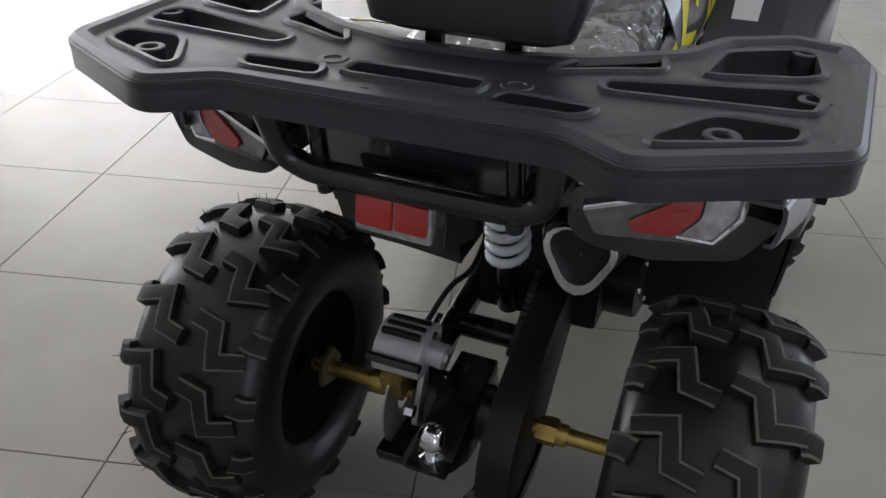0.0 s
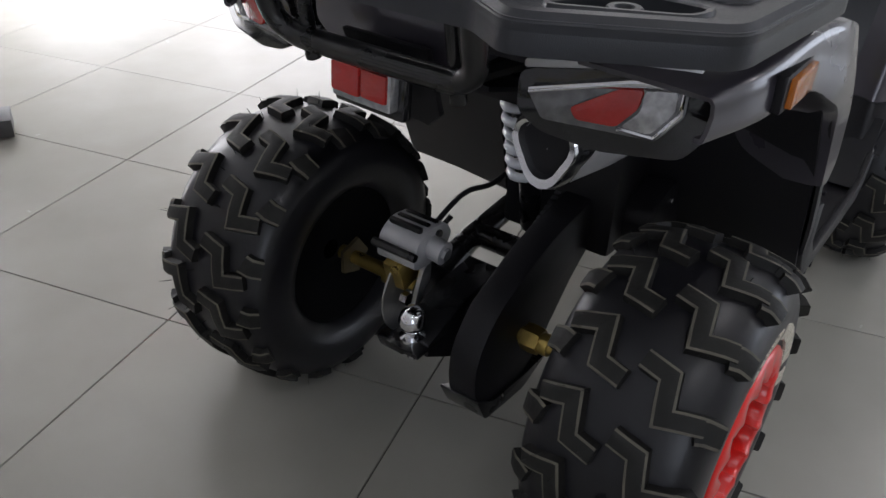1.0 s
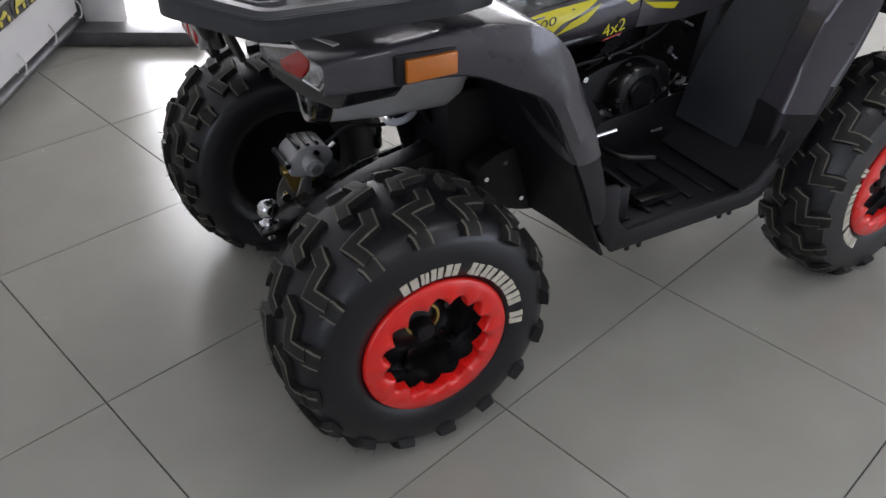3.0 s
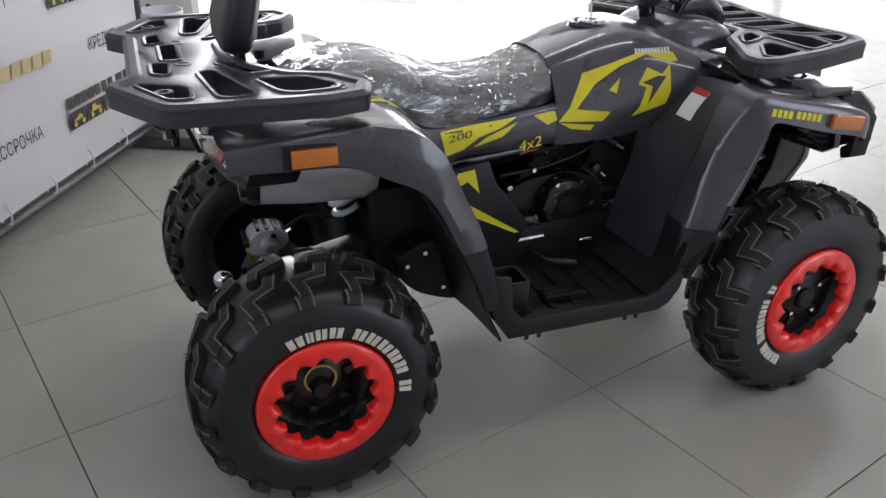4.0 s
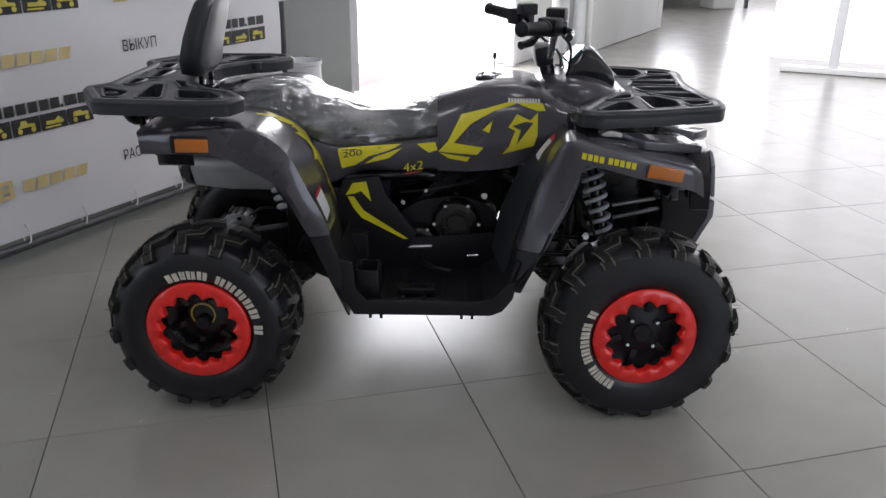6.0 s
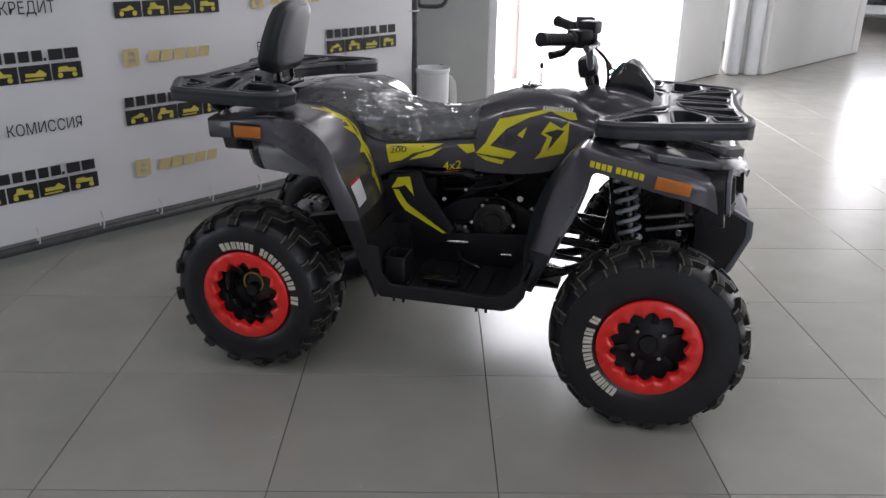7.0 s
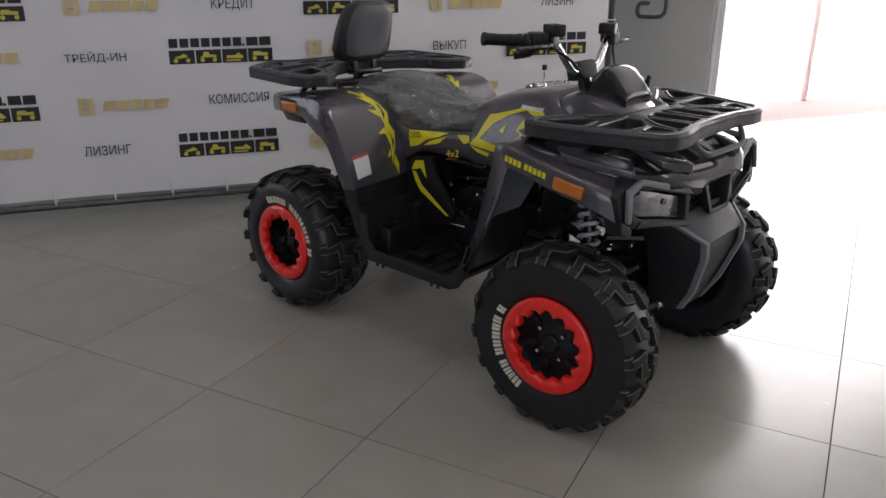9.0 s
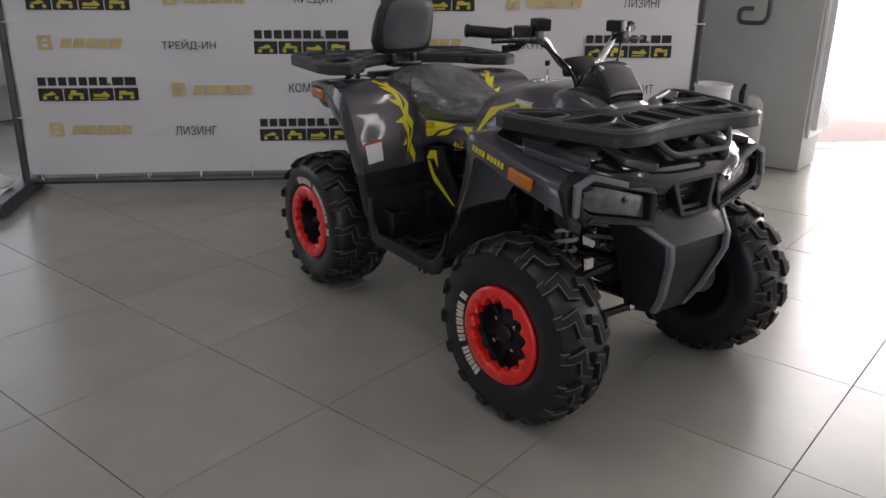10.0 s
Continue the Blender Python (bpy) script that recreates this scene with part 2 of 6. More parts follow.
def part(name, bm, material, parent=None, label="", at=None, smooth=35.0, bevel=0.0, kind="", recalc=True):
    """Links a bmesh as one mesh object, under a thing where one is given."""
    if recalc:
        bmesh.ops.recalc_face_normals(bm, faces=bm.faces[:])
    if bevel:
        edges = [e for e in bm.edges if len(e.link_faces) == 2 and e.calc_face_angle(0) > radians(30)]
        bmesh.ops.bevel(bm, geom=edges, offset=bevel, segments=2, profile=0.6, affect="EDGES", clamp_overlap=True)
    me = bpy.data.meshes.new(name)
    bm.to_mesh(me)
    bm.free()
    me.materials.append(M[material])
    me.shade_smooth()
    me.set_sharp_from_angle(angle=radians(smooth))
    ob = new(name, me)
    if parent:
        ob.parent = parent
    if at:
        ob.location = at
    return tagged(ob, label, kind=kind)


def thing(name, label, category, at=(0, 0, 0), rz=0.0, group="", kind=""):
    ob = new(name)
    ob.empty_display_size = 0.1
    ob.matrix_world = pose(*at, 0, 0, rz)
    return tagged(ob, label, category, group, kind)


def box(bm, c, size, rot=None):
    m = Matrix.Translation(c) @ (rot.to_4x4() if rot else Matrix()) @ Matrix.Diagonal((*size, 1))
    return bmesh.ops.create_cube(bm, size=1, matrix=m)


def boxed(c, size, rot=None):
    bm = bmesh.new()
    box(bm, c, size, rot)
    return bm


def turn(x=0, y=0, z=0):
    return Euler((radians(x), radians(y), radians(z))).to_matrix()


def tube(bm, pts, r, seg=10, caps=True, round_n=0):
    """A round tube along a line of points; r may be a list."""
    pts = [Vector(p) for p in pts]
    if round_n:
        out = [pts[0]]
        for a, b, c in zip(pts, pts[1:], pts[2:]):
            k = min((a - b).length, (c - b).length) * 0.42
            p, q = b + (a - b).normalized() * k, b + (c - b).normalized() * k
            for i in range(round_n + 1):
                t = i / round_n
                out.append(p.lerp(b, t).lerp(b.lerp(q, t), t))
        pts = out + [pts[-1]]
    rr = r if isinstance(r, (list, tuple)) else [r] * len(pts)
    d0 = (pts[1] - pts[0]).normalized()
    up = Z if abs(d0.z) < 0.9 else Vector((1, 0, 0))
    side = d0.cross(up).normalized()
    rings = []
    for i, p in enumerate(pts):
        d = ((pts[min(i + 1, len(pts) - 1)] - p).normalized() + (p - pts[max(i - 1, 0)]).normalized()).normalized()
        side = (side - d * side.dot(d)).normalized()
        nrm = d.cross(side)
        rings.append([bm.verts.new(p + (side * math.cos(a) + nrm * math.sin(a)) * rr[i]) for a in [2 * math.pi * k / seg for k in range(seg)]])
    for a, b in zip(rings, rings[1:]):
        for k in range(seg):
            bm.faces.new((a[k], a[(k + 1) % seg], b[(k + 1) % seg], b[k]))
    if caps:
        bm.faces.new(rings[0][::-1])
        bm.faces.new(rings[-1])
    return bm


def tubed(pts, r, seg=10, round_n=0):
    return tube(bmesh.new(), pts, r, seg, True, round_n)


def rod(a, b, r, seg=12):
    return tube(bmesh.new(), [a, b], r, seg)


def lathe(bm, profile, seg=48, axis="y", c=(0, 0, 0), close=False):
    """Revolves (radius, along) points round an axis through c."""
    rings = []
    for k in range(seg):
        a = 2 * math.pi * k / seg
        ring = []
        for r, h in profile:
            x, y = r * math.cos(a), r * math.sin(a)
            p = {"y": (x, h, y), "z": (x, y, h), "x": (h, x, y)}[axis]
            ring.append(bm.verts.new(Vector(c) + Vector(p)))
        rings.append(ring)
    n = len(profile)
    for k in range(seg):
        a, b = rings[k], rings[(k + 1) % seg]
        for i in range(n if close else n - 1):
            j = (i + 1) % n
            bm.faces.new((a[i], a[j], b[j], b[i]))
    bmesh.ops.remove_doubles(bm, verts=bm.verts[:], dist=1e-6)
    return bm


def loft(bm, sections, closed=False, caps=False):
    rows = [[bm.verts.new(p) for p in s] for s in sections]
    n = len(rows[0])
    for a, b in zip(rows, rows[1:]):
        for i in range(n if closed else n - 1):
            j = (i + 1) % n
            bm.faces.new((a[i], a[j], b[j], b[i]))
    if caps:
        bm.faces.new(rows[0][::-1])
        bm.faces.new(rows[-1])
    return bm


def smoothed(points, n):
    """A smooth line through points (Catmull-Rom), n steps between each two."""
    P = [Vector(p) for p in points]
    P = [2 * P[0] - P[1]] + P + [2 * P[-1] - P[-2]]
    out = []
    for i in range(1, len(P) - 2):
        a, b, c, d = P[i - 1:i + 3]
        for k in range(n):
            t = k / n
            out.append(0.5 * (2 * b + (c - a) * t + (2 * a - 5 * b + 4 * c - d) * t * t + (3 * b - a - 3 * c + d) * t ** 3))
    return out + [P[-2]]


def smooth_loft(sections, along=4, across=3):
    """Refines a coarse loft both ways."""
    fine = [smoothed(s, across) for s in sections]
    lines = [smoothed([s[i] for s in fine], along) for i in range(len(fine[0]))]
    return [[ln_[k] for ln_ in lines] for k in range(len(lines[0]))]


def slab(outer, holes, place, d0, d1, bm=None):
    """A flat piece with holes: place(a, b, d) gives the point, d the depth."""
    bm = bm or bmesh.new()
    tmp = bmesh.new()
    for loop in [outer] + list(holes):
        vs = [tmp.verts.new((a, b, 0)) for a, b in loop]
        for i in range(len(vs)):
            tmp.edges.new((vs[i], vs[(i + 1) % len(vs)]))
    bmesh.ops.triangle_fill(tmp, use_beauty=True, edges=tmp.edges[:])
    bmesh.ops.dissolve_limit(tmp, angle_limit=0.01, verts=tmp.verts[:], edges=[e for e in tmp.edges if len(e.link_faces) == 2])
    faces = [[(v.co.x, v.co.y) for v in f.verts] for f in tmp.faces]
    tmp.free()
    cache = {}

    def vert(p, d):
        k = (round(p[0], 5), round(p[1], 5), d)
        if k not in cache:
            cache[k] = bm.verts.new(place(p[0], p[1], d))
        return cache[k]
    for f in faces:
        bm.faces.new([vert(p, d1) for p in f])
        bm.faces.new([vert(p, d0) for p in f][::-1])
    for loop in [outer] + list(holes):
        for i in range(len(loop)):
            p, q = loop[i], loop[(i + 1) % len(loop)]
            bm.faces.new((vert(p, d0), vert(q, d0), vert(q, d1), vert(p, d1)))
    return bm


def solid(bm, t):
    bmesh.ops.recalc_face_normals(bm, faces=bm.faces[:])
    bmesh.ops.solidify(bm, geom=bm.faces[:], thickness=t)
    return bm


def mirrored(pts):
    return [(x, -y) for x, y in pts[::-1]]


def rounded(poly, r, n=3):
    """The polygon with its corners cut round."""
    out = []
    poly = [p for i, p in enumerate(poly) if (Vector(p) - Vector(poly[i - 1])).length > 1e-5]
    for i in range(len(poly)):
        a, b, c = Vector(poly[i - 1]), Vector(poly[i]), Vector(poly[(i + 1) % len(poly)])
        k1, k2 = min(r, (a - b).length * 0.45), min(r, (c - b).length * 0.45)
        p, q = b + (a - b).normalized() * k1, b + (c - b).normalized() * k2
        for j in range(n + 1):
            t = j / n
            out.append(tuple(p.lerp(b, t).lerp(b.lerp(q, t), t)))
    return out

# ---- the showroom ----


def wall_between(name, p, q, z0, z1, thick, material, kind="structure", label="", parent=None):
    """An upright wall; its thickness lies to the left of the way from p to q."""
    p, q = Vector((*p, 0)), Vector((*q, 0))
    d = (q - p).normalized()
    nrm = Vector((-d.y, d.x, 0)) * thick
    bm = bmesh.new()
    loft(bm, [[p + Z * z0, q + Z * z0, q + nrm + Z * z0, p + nrm + Z * z0], [p + Z * z1, q + Z * z1, q + nrm + Z * z1, p + nrm + Z * z1]], True, True)
    return part(name, bm, material, parent, label, bevel=0.004, kind=kind)


def uv(a, b, z=0.0):
    """A place in the floor's own grid, in metres along its joints."""
    return Vector((-0.258, -1.170, z)) + U * a + V * b


PIER = (0.05, 2.95)
pier_w = PIER + (0,)
far_left = Vector(pier_w) - U * 5.2
wall_between("wall_north", PIER, far_left.to_2d(), 0, 3.3, -0.34, "wall_grey", label="grey painted wall behind the printed banner")
wall_between("wall_west", far_left.to_2d(), (far_left - V * 8.5).to_2d(), 0, 3.3, -0.2, "wall")
south_w = far_left - V * 8.5
south_e = south_w + U * 13.5
wall_between("wall_south", south_w.to_2d(), south_e.to_2d(), 0, 3.3, -0.2, "wall")
wall_between("wall_east", south_e.to_2d(), (7.6, 4.05), 0, 3.3, -0.2, "wall")
# beyond the doorway
wall_between("wall_inner", (1.37, 5.82), (1.80, 6.62), 0, 3.3, 0.25, "wall")
wall_between("wall_recess", (1.86, 6.72), (2.26, 6.74), 0, 3.3, 0.25, "wall")
wall_between("wall_passage", (2.26, 6.70), (3.62, 9.1), 0, 3.3, 0.25, "wall")
wall_between("wall_hall_side", (3.62, 9.1), (1.2, 10.4), 0, 3.3, 0.25, "wall")
wall_between("wall_hall_back", (1.2, 14.6), (12.5, 14.6), 0, 0.75, 0.2, "wall")
wall_between("wall_hall_lintel", (1.2, 14.6), (12.5, 14.6), 3.0, 3.3, 0.2, "wall")
wall_between("wall_hall_west", (1.2, 10.4), (1.2, 14.6), 0, 3.3, 0.2, "wall")
wall_between("wall_hall_east", (12.5, 14.6), (12.5, 5.6), 0, 3.3, 0.2, "wall")

part("ceiling", boxed((2.5, 4.0, 3.36), (22, 23, 0.12)), "ceiling", kind="structure")
part("ground", boxed((0, 0, -0.30), (160, 160, 0.1)), "outside", kind="structure", label="pale paving outside the showroom")

# doorway posts and its lintel
part("door_post", boxed((1.31, 5.74, 1.65), (0.07, 0.10, 3.3), turn(z=60)), "frame_white", kind="structure", bevel=0.006)
for i, (x, y) in enumerate(((1.93, 6.66), (2.12, 6.70))):
    bm = bmesh.new()
    lathe(bm, [(0.0, 0.0), (0.07, 0.0), (0.07, 3.3), (0.0, 3.3)], 20, "z", (x, y, 0))
    part("trim", bm, "frame_white", kind="structure")
wall_between("wall_lintel", (0.02, 3.1), (1.31, 5.78), 2.75, 3.3, 0.2, "wall")

# shop window with its mullions and sill
WA, WB = Vector((3.95, 5.62, 0)), Vector((7.6, 4.05, 0))
wd = (WB - WA).normalized()
win = thing("window_1", "tall shop window in white frames", "window", kind="structure")
wall_between("window_sill", WA.to_2d(), WB.to_2d(), 0, 0.05, 0.16, "wall", kind="", parent=win)
wall_between("window_head", WA.to_2d(), WB.to_2d(), 2.9, 3.3, 0.16, "wall", kind="", parent=win)
for k in range(3):
    p = WA + wd * (0.47 + 1.55 * k) + Vector((0.03, 0.07, 0))
    part("window_frame", boxed(p + Z * 1.5, (0.09, 0.07, 2.88), turn(z=math.degrees(math.atan2(wd.y, wd.x)))), "frame_white", win, bevel=0.004)

win = thing("window_2", "row of tall windows in the next hall", "window", kind="structure")
for k in range(8):
    part("window_frame", boxed((1.6 + 1.45 * k, 14.68, 1.88), (0.12, 0.10, 2.26)), "frame_white", win, bevel=0.006)

# glass front to the south and west, behind the camera
def glass_front(name, c, along, width, bars):
    """Frames of a wide window set on the wall's inner face."""
    w_ = thing(name, "wide glass front in white frames", "window", kind="structure")
    rz = turn(z=math.degrees(math.atan2(along.y, along.x)))
    for k in range(bars + 1):
        part("window_frame", boxed(c + along * width * (k / bars - 0.5) + Z * 1.55, (0.07, 0.09, 2.5), rz), "frame_white", w_, bevel=0.004)
    for z in (0.32, 2.78):
        part("window_frame", boxed(c + Z * z, (width, 0.09, 0.07), rz), "frame_white", w_, bevel=0.004)


glass_front("window_3", Vector((4.97, -4.39, 0)), U, 4.2, 4)
glass_front("window_4", Vector((-3.84, -2.25, 0)), V, 3.2, 3)

# daylight outside
for name, a, b, glow_name in (("backdrop", (0.5, 16.2), (13.5, 16.2), "glow"), ("backdrop", (-1.75, 3.52), (1.45, 8.15), "glow"), ("backdrop", (4.2, 6.6), (8.6, 4.6), "glow_soft")):
    bm = bmesh.new()
    p, q = Vector((*a, -0.25)), Vector((*b, -0.25))
    loft(bm, [[p, q], [p + Z * 3.4, q + Z * 3.4]])
    part(name, bm, glow_name, kind="structure", label="overexposed daylight outside")
bm = bmesh.new()
loft(bm, [[(-0.42, 3.46, z), (1.28, 6.29, z), (0.46, 6.90, z), (-1.30, 4.00, z)] for z in (-0.03, -0.003)], True, True)
part("pavement", bm, "outside", kind="structure", label="pale pinkish paving outside the doorway", bevel=0.002)
part("door_frame", boxed((-0.22, 5.62, 1.65), (0.045, 0.045, 3.3), turn(z=55)), "red_frame", kind="structure", label="thin faded red post outside the doorway", bevel=0.003)


# banner stand
B0, BD = Vector((-1.428, -0.044, 0)), Vector((0.4700, 0.8827, 0))
BN = Vector((BD.y, -BD.x, 0))


def on_banner(s, z, d=0.0):
    return B0 + BD * s + BN * d + Z * z


BL, BR, BB, BT = -1.25, 2.505, 0.102, 2.30
stand = thing("banner_stand", "white vinyl press banner tied to a grey steel tube frame", "banner stand")
bm = bmesh.new()
cols, rows_ = 60, 30
loft(bm, [[on_banner(BL + (BR - BL) * i / cols, BB + (BT - BB) * j / rows_, 0.004 * math.sin(7.3 * i / cols * 3) + 0.003 * math.sin(j * 0.9 + i * 0.3)) for i in range(cols + 1)] for j in range(rows_ + 1)])
part("sheet", solid(bm, 0.0015), "banner", stand, "white vinyl sheet with printed words")
for a, b in (((BL - 0.035, 0.062), (BR + 0.035, 0.062)), ((BL - 0.035, BT + 0.04), (BR + 0.035, BT + 0.04))):
    part("tube", rod(on_banner(*a, -0.01), on_banner(*b, -0.01), 0.02), "steel", stand)
for s in (BL - 0.035, BR + 0.035):
    part("post", rod(on_banner(s, 0.02, -0.01), on_banner(s, BT + 0.05, -0.01), 0.02), "steel", stand)
    part("foot", boxed(on_banner(2.452 if s > 0 else s, 0.0285 if s > 0 else 0.035, 0.17 if s > 0 else 0.13), (0.125, 0.66, 0.056) if s > 0 else (0.075, 0.66, 0.07), turn(z=math.degrees(math.atan2(BD.y, BD.x)))), "steel", stand, bevel=0.004)
eyelet = bmesh.new()
tube(eyelet, [(0, 0, 0.03), (0, 0.022, 0.0), (0, 0.016, -0.05), (0, -0.02, -0.055), (0, -0.022, 0.0), (0, 0, 0.03)], 0.0035, 6, True, 2)
eye_mesh = part("tie", eyelet, "tie", stand).data
for k in range(14):
    s = BL + 0.06 + k * 0.284
    if k:
        ob = tagged(new("tie", eye_mesh))
        ob.parent = stand
    else:
        ob = [o for o in stand.children if o.name.startswith("tie")][0]
    ob.matrix_local = Matrix.Translation(on_banner(s, 0.125, 0.0)) @ pose(0, 0, 0, 0, 0, math.degrees(math.atan2(BN.y, BN.x)) - 90 + 8 * math.sin(k * 2.1))
for k in range(8):
    ob = new("tie", eye_mesh)
    ob.parent = stand
    ob.matrix_local = Matrix.Translation(on_banner(BL if k % 2 else BR, 0.42 + 0.5 * (k // 2), 0.0)) @ pose(0, 0, 0, 0, 90, math.degrees(math.atan2(BN.y, BN.x)) - 90)


def flat_print(name, polys, material, s, z, d=0.0085):
    """Printed shapes on the banner, each a polygon in metres from (s, z)."""
    for poly in polys:
        part(name, slab(poly, [], lambda a, b, dd: on_banner(s + a, z + b, dd), d - 0.0006, d), material, stand)


def word(text, s0, s1, z, name="printed_word"):
    cu = bpy.data.curves.new("text", "FONT")
    cu.body, cu.size = text, 0.1
    tmp = new("text", cu)
    me = bpy.data.meshes.new_from_object(tmp.evaluated_get(bpy.context.evaluated_depsgraph_get()))
    bpy.data.objects.remove(tmp)
    xs = [v.co.x for v in me.vertices]
    ys = [v.co.y for v in me.vertices]
    k = (s1 - s0) / (max(xs) - min(xs))
    h = 0.062 / max(max(ys), 0.01)
    for v in me.vertices:
        v.co = on_banner(s0 + (v.co.x - min(xs)) * k, z + v.co.y * h * 0.8, 0.0085)
    me.materials.append(M["ink"])
    ob = new(name, me)
    ob.parent = stand
    return ob


def rect(a0, b0, a1, b1, skew=0.0):
    return [(a0, b0), (a1, b0), (a1 + skew, b1), (a0 + skew, b1)]


def disc(cx, cy, r, n=12):
    return [(cx + r * math.cos(2 * math.pi * i / n), cy + r * math.sin(2 * math.pi * i / n)) for i in range(n)]


def dealer_mark(s, z):
    """A row of plain dark blocks over four dark squares with small vehicle shapes."""
    w = 0.522
    flat_print("printed_block", [rect(0.006 + i * 0.0525, 0.082, 0.048 + i * 0.0525, 0.126) for i in range(7)] + [rect(0.366 + 0.0, 0.082, 0.378, 0.094)] + [rect(0.388 + i * 0.066, 0.082, 0.446 + i * 0.066, 0.126) for i in range(2)], "ink", s, z)
    flat_print("printed_square", [rect(i * w / 4 + 0.002, 0.0, (i + 1) * w / 4 - 0.004, 0.068) for i in range(4)], "ink", s, z)
    shapes = []
    for i in range(4):
        c = i * w / 4 + 0.063
        shapes += [disc(c - 0.03, 0.018, 0.011), disc(c + 0.03, 0.018, 0.011)] if i != 2 else [rect(c - 0.045, 0.008, c + 0.03, 0.015)]
        top = [[(c - 0.04, 0.034), (c - 0.01, 0.028), (c + 0.03, 0.034), (c + 0.022, 0.046), (c + 0.008, 0.052), (c - 0.008, 0.042)],
               [(c - 0.042, 0.03), (c + 0.042, 0.03), (c + 0.036, 0.042), (c + 0.008, 0.044), (c, 0.058), (c - 0.022, 0.058), (c - 0.026, 0.042)],
               [(c - 0.04, 0.022), (c + 0.04, 0.02), (c + 0.045, 0.03), (c + 0.02, 0.05), (c + 0.002, 0.036), (c - 0.04, 0.038)],
               [(c - 0.038, 0.032), (c + 0.04, 0.03), (c + 0.038, 0.046), (c + 0.01, 0.046), (c, 0.054), (c - 0.034, 0.052)]][i]
        shapes.append(top)
    flat_print("printed_shape", shapes, "ink_yellow", s, z, 0.0115)


def maker_mark(s, z):
    """A plain square and five slanted gold blocks."""
    flat_print("printed_block", [rect(0, -0.012, 0.022, 0.064), rect(0.05, -0.012, 0.072, 0.064), rect(0.0225, 0.048, 0.0495, 0.064), rect(0.0225, -0.012, 0.0495, 0.004), rect(0.0225, 0.019, 0.0495, 0.033)]
               + [rect(0.11 + i * 0.064, 0.0, 0.164 + i * 0.064, 0.048, 0.012) for i in range(5)], "ink_gold", s, z)


for s, z in ((-1.142, 0.982), (-1.148, 0.509), (0.0, 1.232), (0.0, 0.755), (0.002, 0.274), (0.69, 0.985), (0.682, 0.517), (1.850, 0.730), (1.838, 0.262), (0.685, 1.485)):
    dealer_mark(s, z)
for s, z in ((-1.112, 0.790), (-1.115, 0.326), (-0.455, 1.020), (-0.452, 0.540), (0.708, 0.789), (0.702, 0.290), (1.390, 1.005), (1.378, 0.545), (-1.12, 1.265)):
    maker_mark(s, z)
for text, s0, s1, z in (("ТРЕЙД-ИН", -0.483, -0.200, 0.783), ("ЛИЗИНГ", -0.455, -0.230, 0.314), ("КРЕДИТ", 0.229, 0.443, 1.024), ("КОМИССИЯ", 0.178, 0.486, 0.546), ("ВЫКУП", 1.408, 1.602, 0.781),
                        ("РАССРОЧКА", 1.333, 1.657, 0.300), ("ЛИЗИНГ", 2.060, 2.285, 1.008), ("КРЕДИТ", 2.072, 2.282, 0.525), ("ВЫКУП", -0.46, -0.255, 1.265)):
    word(text, s0, s1, z)

bm = bmesh.new()
secs = []
for i in range(9):
    t = i / 8
    r = 0.075 * math.sin(math.pi * (0.06 + 0.90 * t)) ** 0.6
    ring = []
    for k in range(14):
        a = 2 * math.pi * k / 14
        w = r * (1 + 0.14 * math.sin(3 * a + 5 * t) + 0.08 * math.sin(7 * a - 9 * t))
        ring.append(on_banner(-1.50 + 0.20 * t, 0.072 + max(0.0, 0.030 + 0.55 * w * math.sin(a)), 0.14 + 0.9 * w * math.cos(a)))
    secs.append(ring)
loft(bm, secs, True, True)
rag = part("rag", bm, "rag", smooth=60)
tagged(rag, "crumpled white cloth lying on the banner stand's foot", "cloth")

# white bucket and the wall's fittings behind the banner
bucket = thing("bucket", "white plastic drum standing on the tiles behind the banner", "bucket", (-0.149, 2.258, 0))
bm = bmesh.new()
lathe(bm, [(0.0, 0.0), (0.092, 0.0), (0.098, 0.02), (0.104, 0.56), (0.110, 0.565), (0.110, 0.585), (0.103, 0.585), (0.098, 0.55), (0.0, 0.545)], 32, "z")
part("drum", bm, "frame_white", bucket)
can = thing("canister", "pale grey plastic canister with a dark nozzle beside the drum", "canister", (-0.175, 2.70, 0))
bm = bmesh.new()
lathe(bm, [(0.0, 0.0), (0.070, 0.0), (0.075, 0.02), (0.075, 0.36), (0.064, 0.43), (0.040, 0.465), (0.0, 0.475)], 28, "z")
part("body", bm, "wall_grey", can)
part("nozzle", tubed([(-0.01, -0.095, 0.40), (-0.012, -0.100, 0.50), (-0.006, -0.085, 0.55)], [0.016, 0.018, 0.012], 10), "matte", can, "dark nozzle")
pier_back = Vector(pier_w) + V * 0.04
heater = thing("radiator", "white ribbed convector fixed upright on the door jamb", "radiator")
for k in range(9):
    part("rib", boxed(pier_back + U * 0.035 + V * (0.03 + 0.03 * k) + Z * 1.36, (0.05, 0.022, 2.2), turn(z=15.2)), "frame_white", heater, bevel=0.003)
part("body", boxed(pier_back + U * 0.014 + V * 0.15 + Z * 1.36, (0.02, 0.30, 2.3), turn(z=15.2)), "frame_white", heater, bevel=0.003)
bracket = thing("wall_bracket", "dark steel bracket fixed to the grey wall", "bracket")
part("hook", tubed([Vector((-0.36, 2.86, 0.98)), Vector((-0.38, 2.74, 0.98)), Vector((-0.38, 2.74, 0.90)), Vector((-0.2, 2.78, 0.90)), Vector((-0.2, 2.78, 1.05))], 0.014, 8, 3), "steel", bracket)

# parked vehicles far off in the next hall


